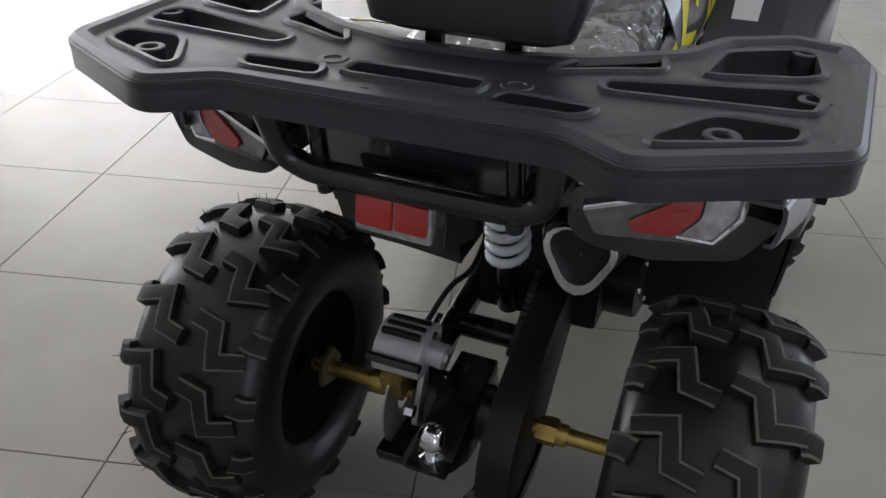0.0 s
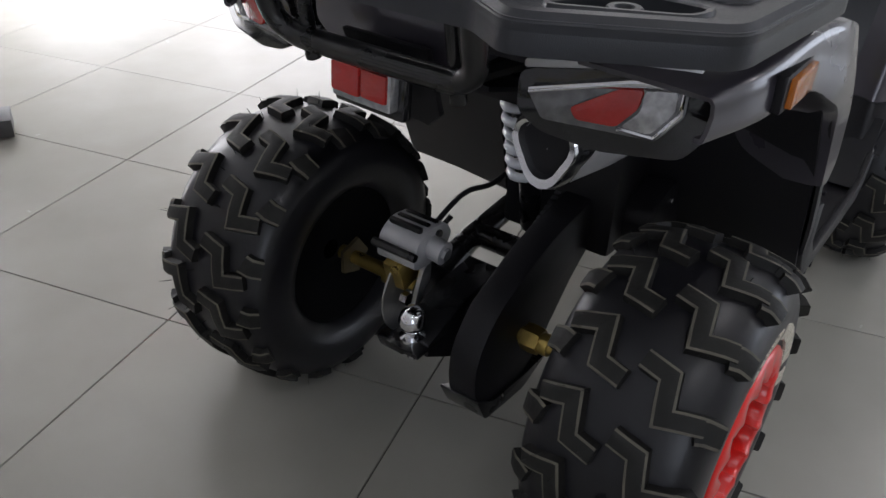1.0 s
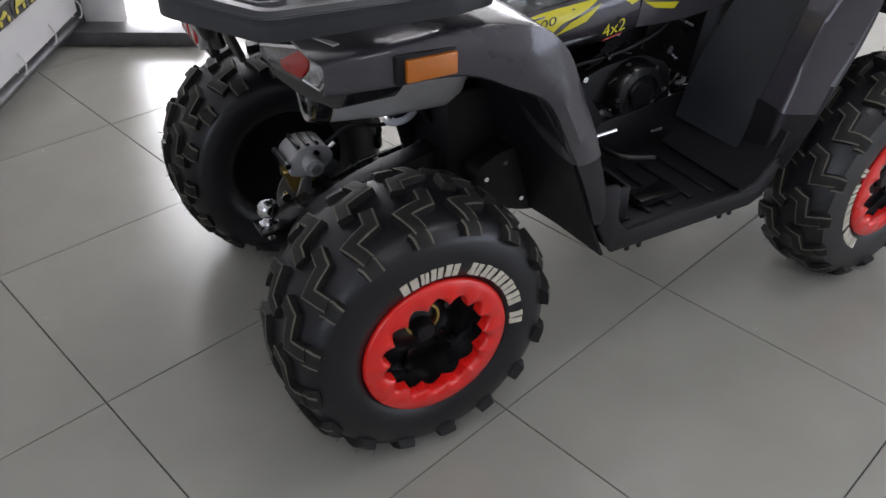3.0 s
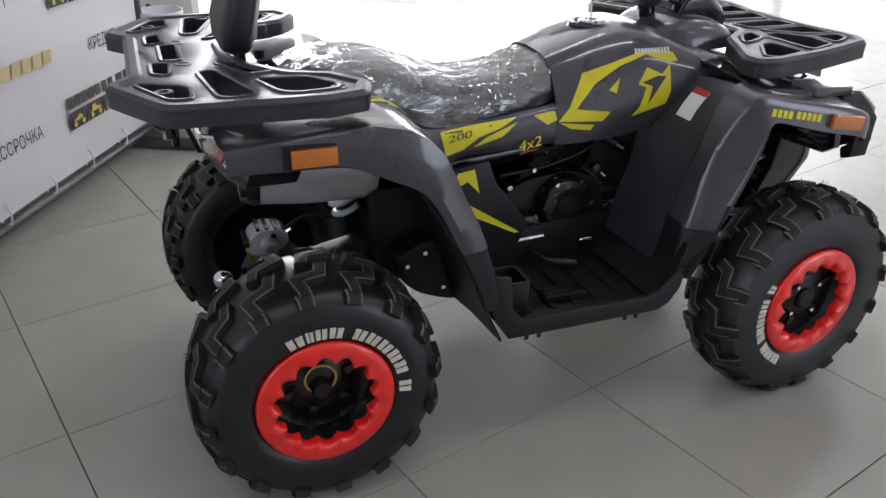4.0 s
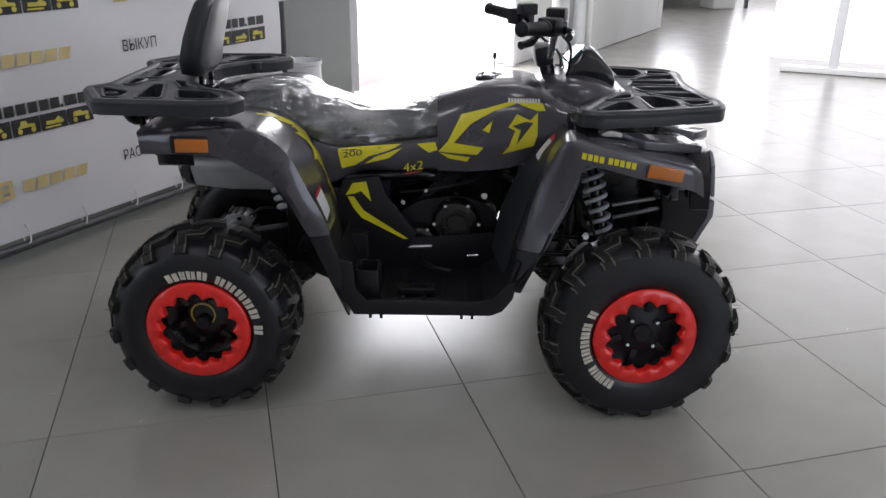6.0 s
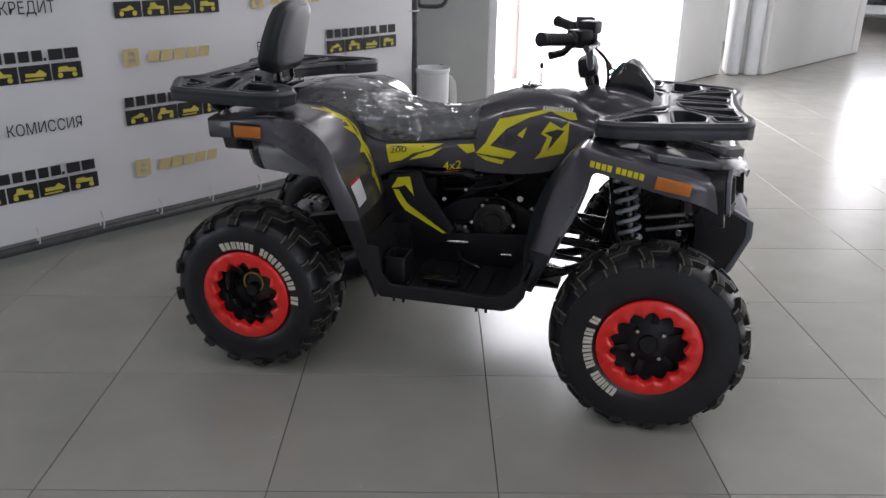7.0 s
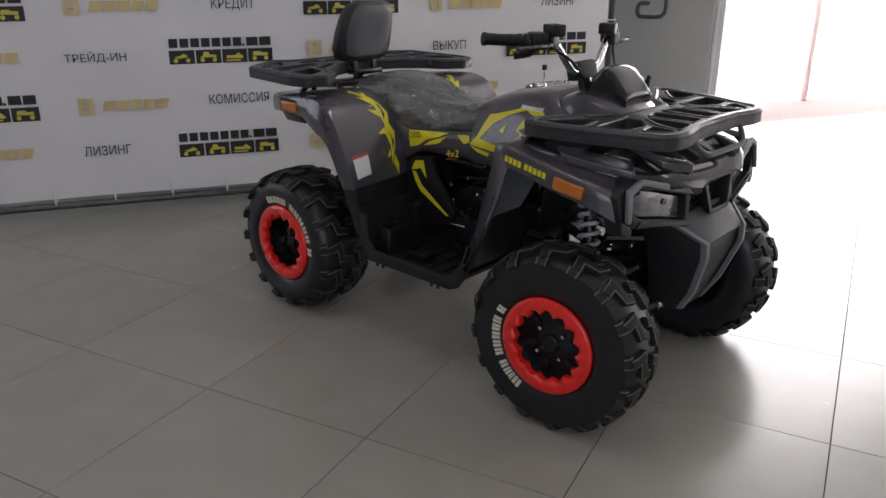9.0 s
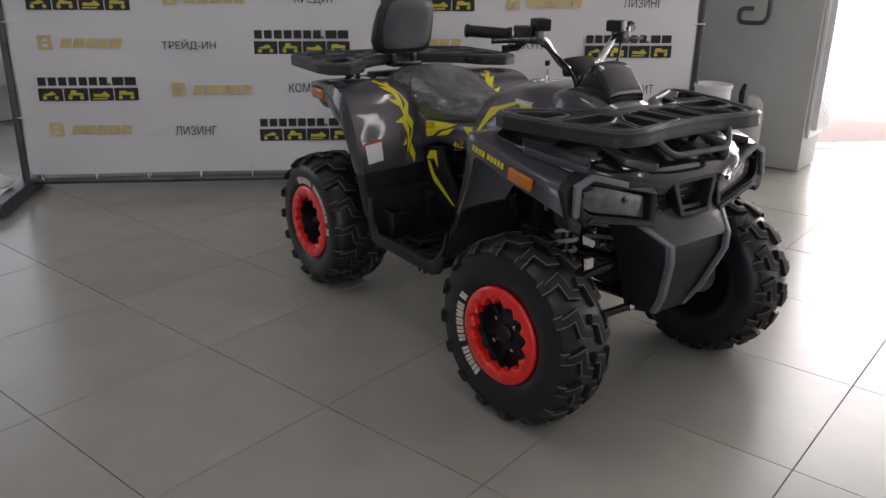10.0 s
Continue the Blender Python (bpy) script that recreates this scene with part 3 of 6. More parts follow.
def parked_car(at, rz):
    car = thing("parked_car", "white car parked in the next hall", "car", at, rz, "parked cars")
    prof = [(-0.82, 0.28), (-0.84, 0.75), (-0.78, 0.95), (-0.6, 1.42), (0.6, 1.42), (0.78, 0.95), (0.84, 0.75), (0.82, 0.28)]
    secs = []
    for x, k, t in ((-2.1, 0.9, 0.66), (-1.9, 0.98, 0.72), (-0.9, 1.0, 0.82), (-0.2, 1.0, 1.0), (1.3, 1.0, 1.0), (1.95, 0.97, 0.75), (2.1, 0.9, 0.7)):
        secs.append([(x, y * k, 0.28 + (z - 0.28) * t) for y, z in prof])
    part("body", loft(bmesh.new(), secs, True, True), "car", car, bevel=0.02)
    for y in (-0.845, 0.845):
        for x in (-1.35, 1.3):
            bm = bmesh.new()
            lathe(bm, [(0.0, -0.09), (0.28, -0.09), (0.31, -0.05), (0.31, 0.05), (0.28, 0.09), (0.0, 0.09)], 24, "y", (x, y * 0.93, 0.31))
            part("wheel", bm, "rubber", car)
    part("grille", boxed((-2.105, 0, 0.5), (0.06, 1.1, 0.16)), "car_glass", car, bevel=0.01)
    for y in (-0.58, 0.58):
        part("headlight", boxed((-2.06, y, 0.68), (0.12, 0.34, 0.11)), "lens_clear", car, bevel=0.02)
    part("windscreen", boxed((-0.62, 0, 1.05), (0.03, 1.25, 0.52), turn(y=52)), "car_glass", car, bevel=0.01)
    return car


parked_car((4.9, 13.6, 0), 78)
parked_car((8.1, 13.6, 0), 80)
part("column", boxed((5.3, 12.05, 1.65), (0.42, 0.42, 3.3), turn(z=15)), "wall", kind="structure", bevel=0.01)
part("post", rod((5.75, 11.95, 0), (5.75, 11.95, 3.3), 0.035), "steel", kind="structure")

# ---- the quad bike: x runs to its front, y to its left, z up ----
quad = thing("quad_bike", "dark grey quad bike with yellow decals, red wheel rings, film-wrapped seat", "quad bike", (0, 0.045, 0))


def lug_strip(bm, path, half, width, radius, height, phase, flip=1, steps=3):
    """One tread block: a mitred ridge on the tyre. path: (share of the half width, metres along the tread)."""
    pts = [Vector((u * half * flip, a)) for u, a in path]
    dirs = [(b - a).normalized() for a, b in zip(pts, pts[1:])]
    line = []
    for i, p in enumerate(pts):
        d0, d1 = dirs[max(i - 1, 0)], dirs[min(i, len(dirs) - 1)]
        n0, n1 = Vector((-d0.y, d0.x)), Vector((-d1.y, d1.x))
        m_ = (n0 + n1).normalized()
        line.append((p, m_ / max(m_.dot(n0), 0.55)))
        if i < len(pts) - 1:
            for k in range(1, steps):
                line.append((p.lerp(pts[i + 1], k / steps), n1))
    rows = []
    for k, (p, nrm) in enumerate(line):
        row = []
        for side, lift in ((-0.62, -0.006), (-0.50, height), (-0.37, height + 0.0012), (0.37, height + 0.0012), (0.50, height), (0.62, -0.006)):
            q = p + nrm * (side * width)
            slope = (radius(q.x + 0.004) - radius(q.x - 0.004)) / 0.008
            h = math.hypot(1, slope)
            r = radius(q.x) + lift / h
            row.append(bm.verts.new((r * math.cos(phase + q.y / 0.255), q.x - lift * slope / h, r * math.sin(phase + q.y / 0.255))))
        rows.append(row)
    for a, b in zip(rows, rows[1:]):
        for i in range(5):
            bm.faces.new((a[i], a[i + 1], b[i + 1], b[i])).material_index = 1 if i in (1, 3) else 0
    bm.faces.new(rows[0])
    bm.faces.new(rows[-1][::-1])


def build_wheel(width, tall, at, outward, letters_from, letters_to, deep, steer=0.0):
    """A wheel with its axis along y; outward -1 or 1. The painted ring lies on the outer side."""
    half = width / 2
    side = [(0.138, 0.80), (0.150, 0.93), (0.172, 0.995), (0.195, 1.0), (0.217, 0.965), (0.237, 0.88), (0.249, 0.66), (0.255, 0.33)]
    crown = tall - 0.014
    side = [(0.138 + (r - 0.138) * (crown - 0.138) / 0.1185, k) for r, k in side]
    prof = [(r, -half * k * (0.94 if r < 0.24 else 1)) for r, k in side] + [(crown, 0.0)] + [(r, half * k) for r, k in side[::-1]]

    def radius(y):
        k = min(abs(y) / half, 0.995)
        last = (crown, 0.0)
        for r, kk in side[::-1]:
            if k <= kk:
                t = (k - last[1]) / max(kk - last[1], 1e-6)
                return last[0] + (r - last[0]) * t
            last = (r, kk)
        return last[0]
    y0 = -half * 0.85                  # plane of the ring, outer side towards -y
    bm = bmesh.new()
    inner = 0.075 if deep else 0.040
    lathe(bm, [(0.140, y0 + 0.01), (0.128, y0 + 0.004), (0.122, y0 + 0.02), (0.112, y0 + inner * 0.9), (0.095, y0 + inner), (0.060, y0 + inner - 0.006), (0.045, y0 + inner - 0.016), (0.0, y0 + inner - 0.016)], 48)
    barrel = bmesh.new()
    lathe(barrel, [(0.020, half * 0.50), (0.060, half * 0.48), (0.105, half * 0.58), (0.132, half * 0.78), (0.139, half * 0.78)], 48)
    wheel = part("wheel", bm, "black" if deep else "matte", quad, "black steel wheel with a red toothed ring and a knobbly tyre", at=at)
    part("inner_barrel", barrel, "barrel_black", wheel)
    wheel.rotation_euler = (0, 0, radians(steer) + (0 if outward < 0 else math.pi))
    bm = bmesh.new()
    lathe(bm, prof, 72)
    part("tyre", bm, "rubber", wheel, "black knobbly rubber tyre", smooth=50)
    bm = bmesh.new()
    n = 16
    zed = [(-0.76, 0.004), (-0.42, 0.014), (-0.34, -0.034), (-0.05, -0.042)]
    for k in range(n):
        a = 2 * math.pi * k / n
        lug_strip(bm, [(u, v + 0.02) for u, v in zed], half, 0.025, radius, 0.0135, a)
        lug_strip(bm, [(-u, -v + 0.02) for u, v in zed], half, 0.025, radius, 0.0135, a + math.pi / n)
        for flip in (-1, 1):
            b = a + (0.28 if flip < 0 else 0.95) * 2 * math.pi / n
            lug_strip(bm, [(0.70, 0.004), (0.80, 0.0), (0.90, 0.0)], half, 0.034, radius, 0.011, b, flip, 2)
    for k in range(70):
        a, y = random.uniform(0, 2 * math.pi), random.uniform(-0.95, 0.95) * half
        r = radius(y) + 0.004
        p = Vector((r * math.cos(a), y, r * math.sin(a)))
        q = p * (1 + 0.018 / r) + Vector((random.uniform(-1, 1), random.uniform(-1, 1), random.uniform(-1, 1))) * 0.004
        tube(bm, [p, q], [0.0009, 0.0004], 3, False)
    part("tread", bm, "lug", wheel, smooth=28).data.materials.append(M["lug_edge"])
    bm = bmesh.new()
    rows, teeth = [], 14
    for k in range(teeth * 12):
        a = 2 * math.pi * k / (teeth * 12)
        gap = 1 - abs(2 * (a * teeth / (2 * math.pi) % 1) - 1)
        ri = 0.111 - 0.015 * (1 - gap) ** 1.6
        pad = 0.005 * (1 - gap)               # each tooth ends in a raised pad
        c, s = math.cos(a), math.sin(a)
        rows.append([Vector((r * c, y0 + y, r * s)) for r, y in ((0.141, 0.006), (0.1475, 0.0), (0.1475, -0.007), (0.143, -0.0115), (0.128, -0.0120 - 0.4 * pad), (0.118, -0.0115 - pad), (ri + 0.004, -0.0100 - pad), (ri, -0.006 - pad), (ri, 0.012))])
    loft(bm, rows + [rows[0]])
    bmesh.ops.remove_doubles(bm, verts=bm.verts[:], dist=1e-5)
    part("ring", bm, "red", wheel, "red toothed wheel ring", smooth=50)
    for k in range(6):
        a = k * math.pi / 3 + 0.3
        part("spoke", boxed((0.085 * math.cos(a), y0 + inner - 0.004, 0.085 * math.sin(a)), (0.05, 0.012, 0.020), Matrix.Rotation(-a, 3, "Y")), "black" if deep else "matte", wheel, bevel=0.003)
    bm = bmesh.new()
    if deep:
        lathe(bm, [(0.036, y0 + inner - 0.02), (0.036, y0 + inner - 0.026), (0.031, y0 + inner - 0.026), (0.031, y0 + inner - 0.02)], 30, "y", (0, 0, 0.022), True)
        part("bearing_ring", bm, "gold", wheel, "gold zinc-plated bearing ring")
        bm = bmesh.new()
        lathe(bm, [(0.0, y0 + 0.034), (0.018, y0 + 0.034), (0.022, y0 + 0.04), (0.024, y0 + inner)], 24)
        part("hub", bm, "matte", wheel)
    else:
        lathe(bm, [(0.0, y0 + 0.010), (0.022, y0 + 0.010), (0.028, y0 + 0.016), (0.03, y0 + inner)], 24)
        part("hub", bm, "matte", wheel)
    for k in range(0 if deep else 4):
        a = k * math.pi / 2 + 0.7
        bm = bmesh.new()
        lathe(bm, [(0.0, -0.012), (0.006, -0.012), (0.0075, -0.009), (0.0075, 0.01)], 6, "y", (0.052 * math.cos(a), y0 + inner - 0.014, 0.052 * math.sin(a)))
        part("nut", bm, "chrome", wheel)
    # raised pale blocks along an arc of the outer wall, one to each sign
    widths = [1.25, 0.55, 0.85, 1.0, -0.55, 0.95, 1.0, 1.05, 1.0, 1.05, -0.5, 1.0]
    total = sum(abs(w) for w in widths)
    bm = bmesh.new()
    step = (letters_to - letters_from) / total
    pos = letters_from
    for w in widths:
        nxt = pos + abs(w) * step
        if w > 0:
            for f0, f1, r0, r1 in ((0.10, 0.44, 0.158, 0.1835), (0.56, 0.90, 0.1575, 0.1825)):
                a0, a1 = radians(pos + (nxt - pos) * f0), radians(pos + (nxt - pos) * f1)
                vs = []
                for d in (1, 0):
                    for a, r in ((a0, r0), (a1, r0), (a1, r1), (a0, r1)):
                        y = -half * 0.94 * (0.968 + 0.028 * min(1.0, max(0.0, (r - 0.158) / 0.018))) - 0.0022 * d + 0.003 * (1 - d)
                        vs.append(bm.verts.new((r * math.cos(a), y, r * math.sin(a))))
                bm.faces.new(vs[:4])
                for i in range(4):
                    j = (i + 1) % 4
                    bm.faces.new((vs[i], vs[4 + i], vs[4 + j], vs[j]))
        pos = nxt
    part("lettering", bm, "cream", wheel, "cream raised sidewall lettering as plain blocks", smooth=20)
    return wheel


build_wheel(0.255, 0.273, (-0.012, -0.376, 0.258), -1, 116, -4, True)
build_wheel(0.255, 0.273, (-0.012, 0.376, 0.258), 1, 116, -4, True)
build_wheel(0.195, 0.284, (1.235, -0.422, 0.263), -1, 243, 150, False, 4.5)
build_wheel(0.195, 0.284, (1.235, 0.422, 0.263), 1, 243, 150, False, 4.5)

# --- racks ---


def rack(name, outer_half, holes_half, centre_holes, z_top, thick, label):
    outer = rounded(outer_half + mirrored(outer_half), 0.014, 3)
    holes = [rounded(h, 0.012, 2) for h in holes_half] + [rounded(mirrored(h), 0.012, 2) for h in holes_half] + [rounded(h, 0.01, 2) for h in centre_holes]
    bm = slab(outer, holes, lambda a, b, d: (a, b, d), z_top - thick, z_top)
    ob = part(name, bm, "plastic", quad, label, bevel=0.0035, smooth=30)
    # raised rim along the outer edge
    bm = bmesh.new()
    secs = []
    n = len(outer)
    sign = 1 if sum(p[0] * q[1] - q[0] * p[1] for p, q in zip(outer, outer[1:] + outer[:1])) > 0 else -1
    for i, p in enumerate(outer):
        a, b = Vector(outer[i - 1]), Vector(outer[(i + 1) % n])
        d = (b - a).normalized()
        nrm = Vector((d.y, -d.x)) * sign
        q = Vector(p)
        secs.append([(*(q - nrm * 0.030), z_top - 0.001), (*(q - nrm * 0.022), z_top + 0.006), (*(q - nrm * 0.008), z_top + 0.006), (*(q + nrm * 0.0015), z_top - 0.003), (*(q - nrm * 0.004), z_top - thick - 0.001)])
    loft(bm, secs + [secs[0]])
    bmesh.ops.remove_doubles(bm, verts=bm.verts[:], dist=1e-5)
    part("rim", bm, "plastic", ob, smooth=40)
    for hole in holes:
        turn_ = 1 if sum(p[0] * q[1] - q[0] * p[1] for p, q in zip(hole, hole[1:] + hole[:1])) > 0 else -1
        secs = []
        for i, p in enumerate(hole):
            d = (Vector(hole[(i + 1) % len(hole)]) - Vector(hole[i - 1])).normalized()
            nrm = Vector((d.y, -d.x)) * turn_
            secs.append([(*(Vector(p) + nrm * k), z_top + up) for k, up in ((-0.0012, -0.012), (-0.0012, 0.0025), (0.0015, 0.0045), (0.0065, 0.0045), (0.0095, -0.001))])
        bm = bmesh.new()
        loft(bm, secs + [secs[0]])
        bmesh.ops.remove_doubles(bm, verts=bm.verts[:], dist=1e-5)
        part("lip", bm, "plastic", ob, smooth=40)
    return ob


def rack_bolt(ob, x, y, z_top):
    """A moulded boss with a sunk dark bolt."""
    bm = bmesh.new()
    lathe(bm, [(0.018, z_top - 0.020), (0.018, z_top), (0.0165, z_top + 0.0015), (0.0105, z_top + 0.0015), (0.0095, z_top), (0.0095, z_top - 0.012), (0.0, z_top - 0.012)], 24, "z", (x, y, 0))
    boss = part("boss", bm, "plastic", ob)
    part("bolt", rod((x, y, z_top - 0.013), (x, y, z_top - 0.007), 0.0075, 6), "black", boss)


rear_outer = [(-0.288, 0.0), (-0.288, 0.185), (-0.330, 0.245), (-0.326, 0.270), (-0.240, 0.430), (-0.218, 0.442), (0.05, 0.462), (0.125, 0.444), (0.150, 0.37), (0.10, 0.285), (0.02, 0.245), (-0.045, 0.15), (-0.075, 0.06)]
rear_holes = [
    [(-0.275, 0.262), (-0.260, 0.260), (-0.195, 0.300), (-0.182, 0.315), (-0.185, 0.388), (-0.220, 0.382)],
    [(-0.155, 0.195), (-0.125, 0.190), (-0.070, 0.385), (-0.085, 0.405), (-0.135, 0.395), (-0.145, 0.30)],
    [(-0.055, 0.285), (0.040, 0.300), (0.085, 0.370), (0.080, 0.398), (0.000, 0.405), (-0.025, 0.385)],
    [(-0.115, 0.125), (-0.050, 0.160), (-0.005, 0.230), (-0.060, 0.240), (-0.080, 0.19)],
    [(-0.240, 0.095), (-0.205, 0.105), (-0.212, 0.200), (-0.240, 0.185)],
]
centre = [[(-0.215, -0.075), (-0.180, -0.075), (-0.180, 0.075), (-0.215, 0.075)]]
rear_rack = rack("rear_rack", rear_outer, rear_holes, centre, 0.885, 0.035, "black textured plastic rear luggage rack with cut-outs")
for x, y in ((-0.228, 0.319), (-0.228, -0.319), (-0.088, 0.398), (-0.088, -0.398), (0.085, 0.388), (0.085, -0.388), (0.040, 0.262), (0.040, -0.262), (-0.176, 0.108), (-0.176, -0.108), (-0.262, 0.03)):
    rack_bolt(rear_rack, x, y, 0.885)

front_outer = [(1.205, 0.0), (1.205, 0.10), (1.125, 0.165), (1.075, 0.265), (1.032, 0.345), (1.038, 0.388), (1.09, 0.404), (1.25, 0.372), (1.438, 0.310), (1.462, 0.270), (1.465, 0.212), (1.445, 0.12), (1.44, 0.0)][::-1]
front_holes = [
    [(1.255, 0.025), (1.40, 0.02), (1.41, 0.085), (1.27, 0.085)],
    [(1.275, 0.115), (1.415, 0.11), (1.428, 0.200), (1.345, 0.175)],
    [(1.350, 0.215), (1.428, 0.222), (1.420, 0.255), (1.362, 0.285)],
    [(1.240, 0.165), (1.290, 0.160), (1.335, 0.225), (1.330, 0.300), (1.245, 0.332)],
    [(1.090, 0.352), (1.165, 0.250), (1.195, 0.250), (1.205, 0.345), (1.11, 0.373)],
    [(1.135, 0.220), (1.190, 0.145), (1.225, 0.135), (1.215, 0.185), (1.175, 0.208)],
]
rack("front_rack", front_outer, front_holes, [], 0.866, 0.038, "black textured plastic front luggage rack with cut-outs")
for y in (-0.20, 0.20):
    part("rack_stay", rod((1.30, y, 0.72), (1.30, y, 0.832), 0.012), "black", quad)
    part("rack_stay", rod((0.02, y, 0.76), (0.02, y, 0.84), 0.014), "black", quad)
    part("rack_stay", rod((-0.22, y * 0.62, 0.74), (-0.24, y * 0.62, 0.84), 0.011), "black", quad)
part("rack_handle", tubed([(1.430, -0.160, 0.845), (1.472, -0.118, 0.788), (1.480, 0.118, 0.788), (1.435, 0.160, 0.845)], 0.0085, 10, 4), "steel", quad, "grey steel loop under the front rack")

# --- seat and backrest ---


def seat_sections(grow, along=4, across=3):
    rows = []
    for x, w, top, bot in ((0.03, 0.115, 0.842, 0.800), (0.10, 0.150, 0.862, 0.792), (0.18, 0.158, 0.866, 0.775), (0.27, 0.152, 0.852, 0.745), (0.34, 0.142, 0.826, 0.712), (0.42, 0.132, 0.803, 0.708), (0.50, 0.128, 0.797, 0.716), (0.58, 0.126, 0.808, 0.726), (0.65, 0.118, 0.830, 0.738), (0.70, 0.104, 0.848, 0.76)):
        w, top = w + grow, top + grow
        ring = [(x, -w * 1.10, bot), (x, -w * 1.12, bot + (top - bot) * 0.35), (x, -w * 0.98, top - 0.026), (x, -w * 0.70, top - 0.006), (x, -w * 0.3, top), (x, w * 0.3, top), (x, w * 0.70, top - 0.006), (x, w * 0.98, top - 0.026), (x, w * 1.12, bot + (top - bot) * 0.35), (x, w * 1.10, bot)]
        rows.append(ring)
    return smooth_loft(rows, along, across)


bm = bmesh.new()
loft(bm, seat_sections(0.0), False, False)
bmesh.ops.holes_fill(bm, edges=[e for e in bm.edges if e.is_boundary], sides=0)
seat = part("seat", bm, "vinyl", quad, "black vinyl seat wrapped in crinkled clear film", smooth=60)
bm = bmesh.new()
secs = seat_sections(0.0045, 14, 9)
for i, row in enumerate(secs):
    for j, p in enumerate(row):
        k = (0.35 - abs(noise.noise(Vector((p.x * 16, p.y * 34, p.z * 34))))) * 0.006 + (0.3 - abs(noise.noise(Vector((p.x * 45, p.y * 80, p.z * 80))))) * 0.0025
        p += Vector((0, (1 if p.y > 0 else -1) * max(k, -0.002) * 0.7, max(k, -0.002)))
loft(bm, secs)
part("film", bm, "film", seat, "crinkled clear plastic film", smooth=80)

bm = bmesh.new()
secs = []
for z, w, x, t in ((0.925, 0.105, -0.135, 0.020), (0.936, 0.134, -0.142, 0.034), (0.975, 0.148, -0.138, 0.038), (1.04, 0.146, -0.122, 0.036), (1.10, 0.136, -0.104, 0.032), (1.137, 0.116, -0.094, 0.027), (1.156, 0.07, -0.088, 0.014)):
    ring = []
    for k in range(24):
        a = 2 * math.pi * k / 24
        c, s = math.cos(a), math.sin(a)
        yy = w * math.copysign(abs(c) ** 0.45, c)
        xx = t * math.copysign(abs(s) ** 0.5, s)
        ring.append((x + 0.08 + xx - 0.21 * yy * yy, yy, z - 0.026))
    secs.append(ring)
loft(bm, secs, True, True)
backrest = part("backrest", bm, "vinyl", quad, "black padded backrest with a grey vinyl front", smooth=50)
bm = bmesh.new()
secs = []
for z, w, x in ((0.946, 0.085, -0.104), (0.956, 0.108, -0.101), (0.99, 0.122, -0.0985), (1.05, 0.121, -0.083), (1.10, 0.112, -0.069), (1.128, 0.095, -0.063), (1.138, 0.06, -0.064)):
    secs.append([(x + 0.083 - 0.21 * y * y - 0.012 * (abs(y) / w) ** 6, y, z - 0.026) for y in [w * k / 8 for k in range(-8, 9)]])
loft(bm, secs)
part("pad_front", solid(bm, -0.004), "vinyl_grey", backrest, "grey vinyl pad", smooth=60)
for y in (-0.055, 0.055):
    part("backrest_post", boxed((-0.050, y, 0.888), (0.014, 0.024, 0.07)), "black", quad, bevel=0.002)
part("backrest_mount", boxed((-0.045, 0, 0.856), (0.06, 0.15, 0.02)), "black", quad, bevel=0.004)

# --- tank cover and side panels ---
tank_rows = []
for x, ring in ((0.655, [(0.05, 0.838), (0.100, 0.826), (0.138, 0.782), (0.168, 0.715), (0.172, 0.690), (0.165, 0.640)]),
                (0.72, [(0.06, 0.862), (0.112, 0.848), (0.150, 0.800), (0.178, 0.725), (0.180, 0.695), (0.172, 0.640)]),
                (0.80, [(0.07, 0.886), (0.122, 0.868), (0.160, 0.815), (0.186, 0.735), (0.187, 0.70), (0.178, 0.645)]),
                (0.88, [(0.08, 0.896), (0.135, 0.878), (0.172, 0.828), (0.196, 0.750), (0.196, 0.712), (0.185, 0.660)]),
                (0.95, [(0.085, 0.886), (0.145, 0.868), (0.182, 0.828), (0.204, 0.765), (0.202, 0.73), (0.190, 0.690)]),
                (1.02, [(0.09, 0.856), (0.155, 0.846), (0.195, 0.82), (0.212, 0.78), (0.208, 0.745), (0.195, 0.710)]),
                (1.12, [(0.09, 0.826), (0.165, 0.822), (0.205, 0.806), (0.220, 0.775), (0.212, 0.745), (0.20, 0.72)])):
    tank_rows.append([(x, -y, z) for y, z in ring[::-1]] + [(x, 0, ring[0][1] + 0.003)] + [(x, y, z) for y, z in ring])
bm = bmesh.new()
loft(bm, smooth_loft(tank_rows, 4, 3))
solid(bm, -0.004)
tank_bvh = BVHTree.FromBMesh(bm)
tank = part("tank_cover", bm, "body", quad, "dark charcoal glossy tank cover with yellow decals", smooth=38)

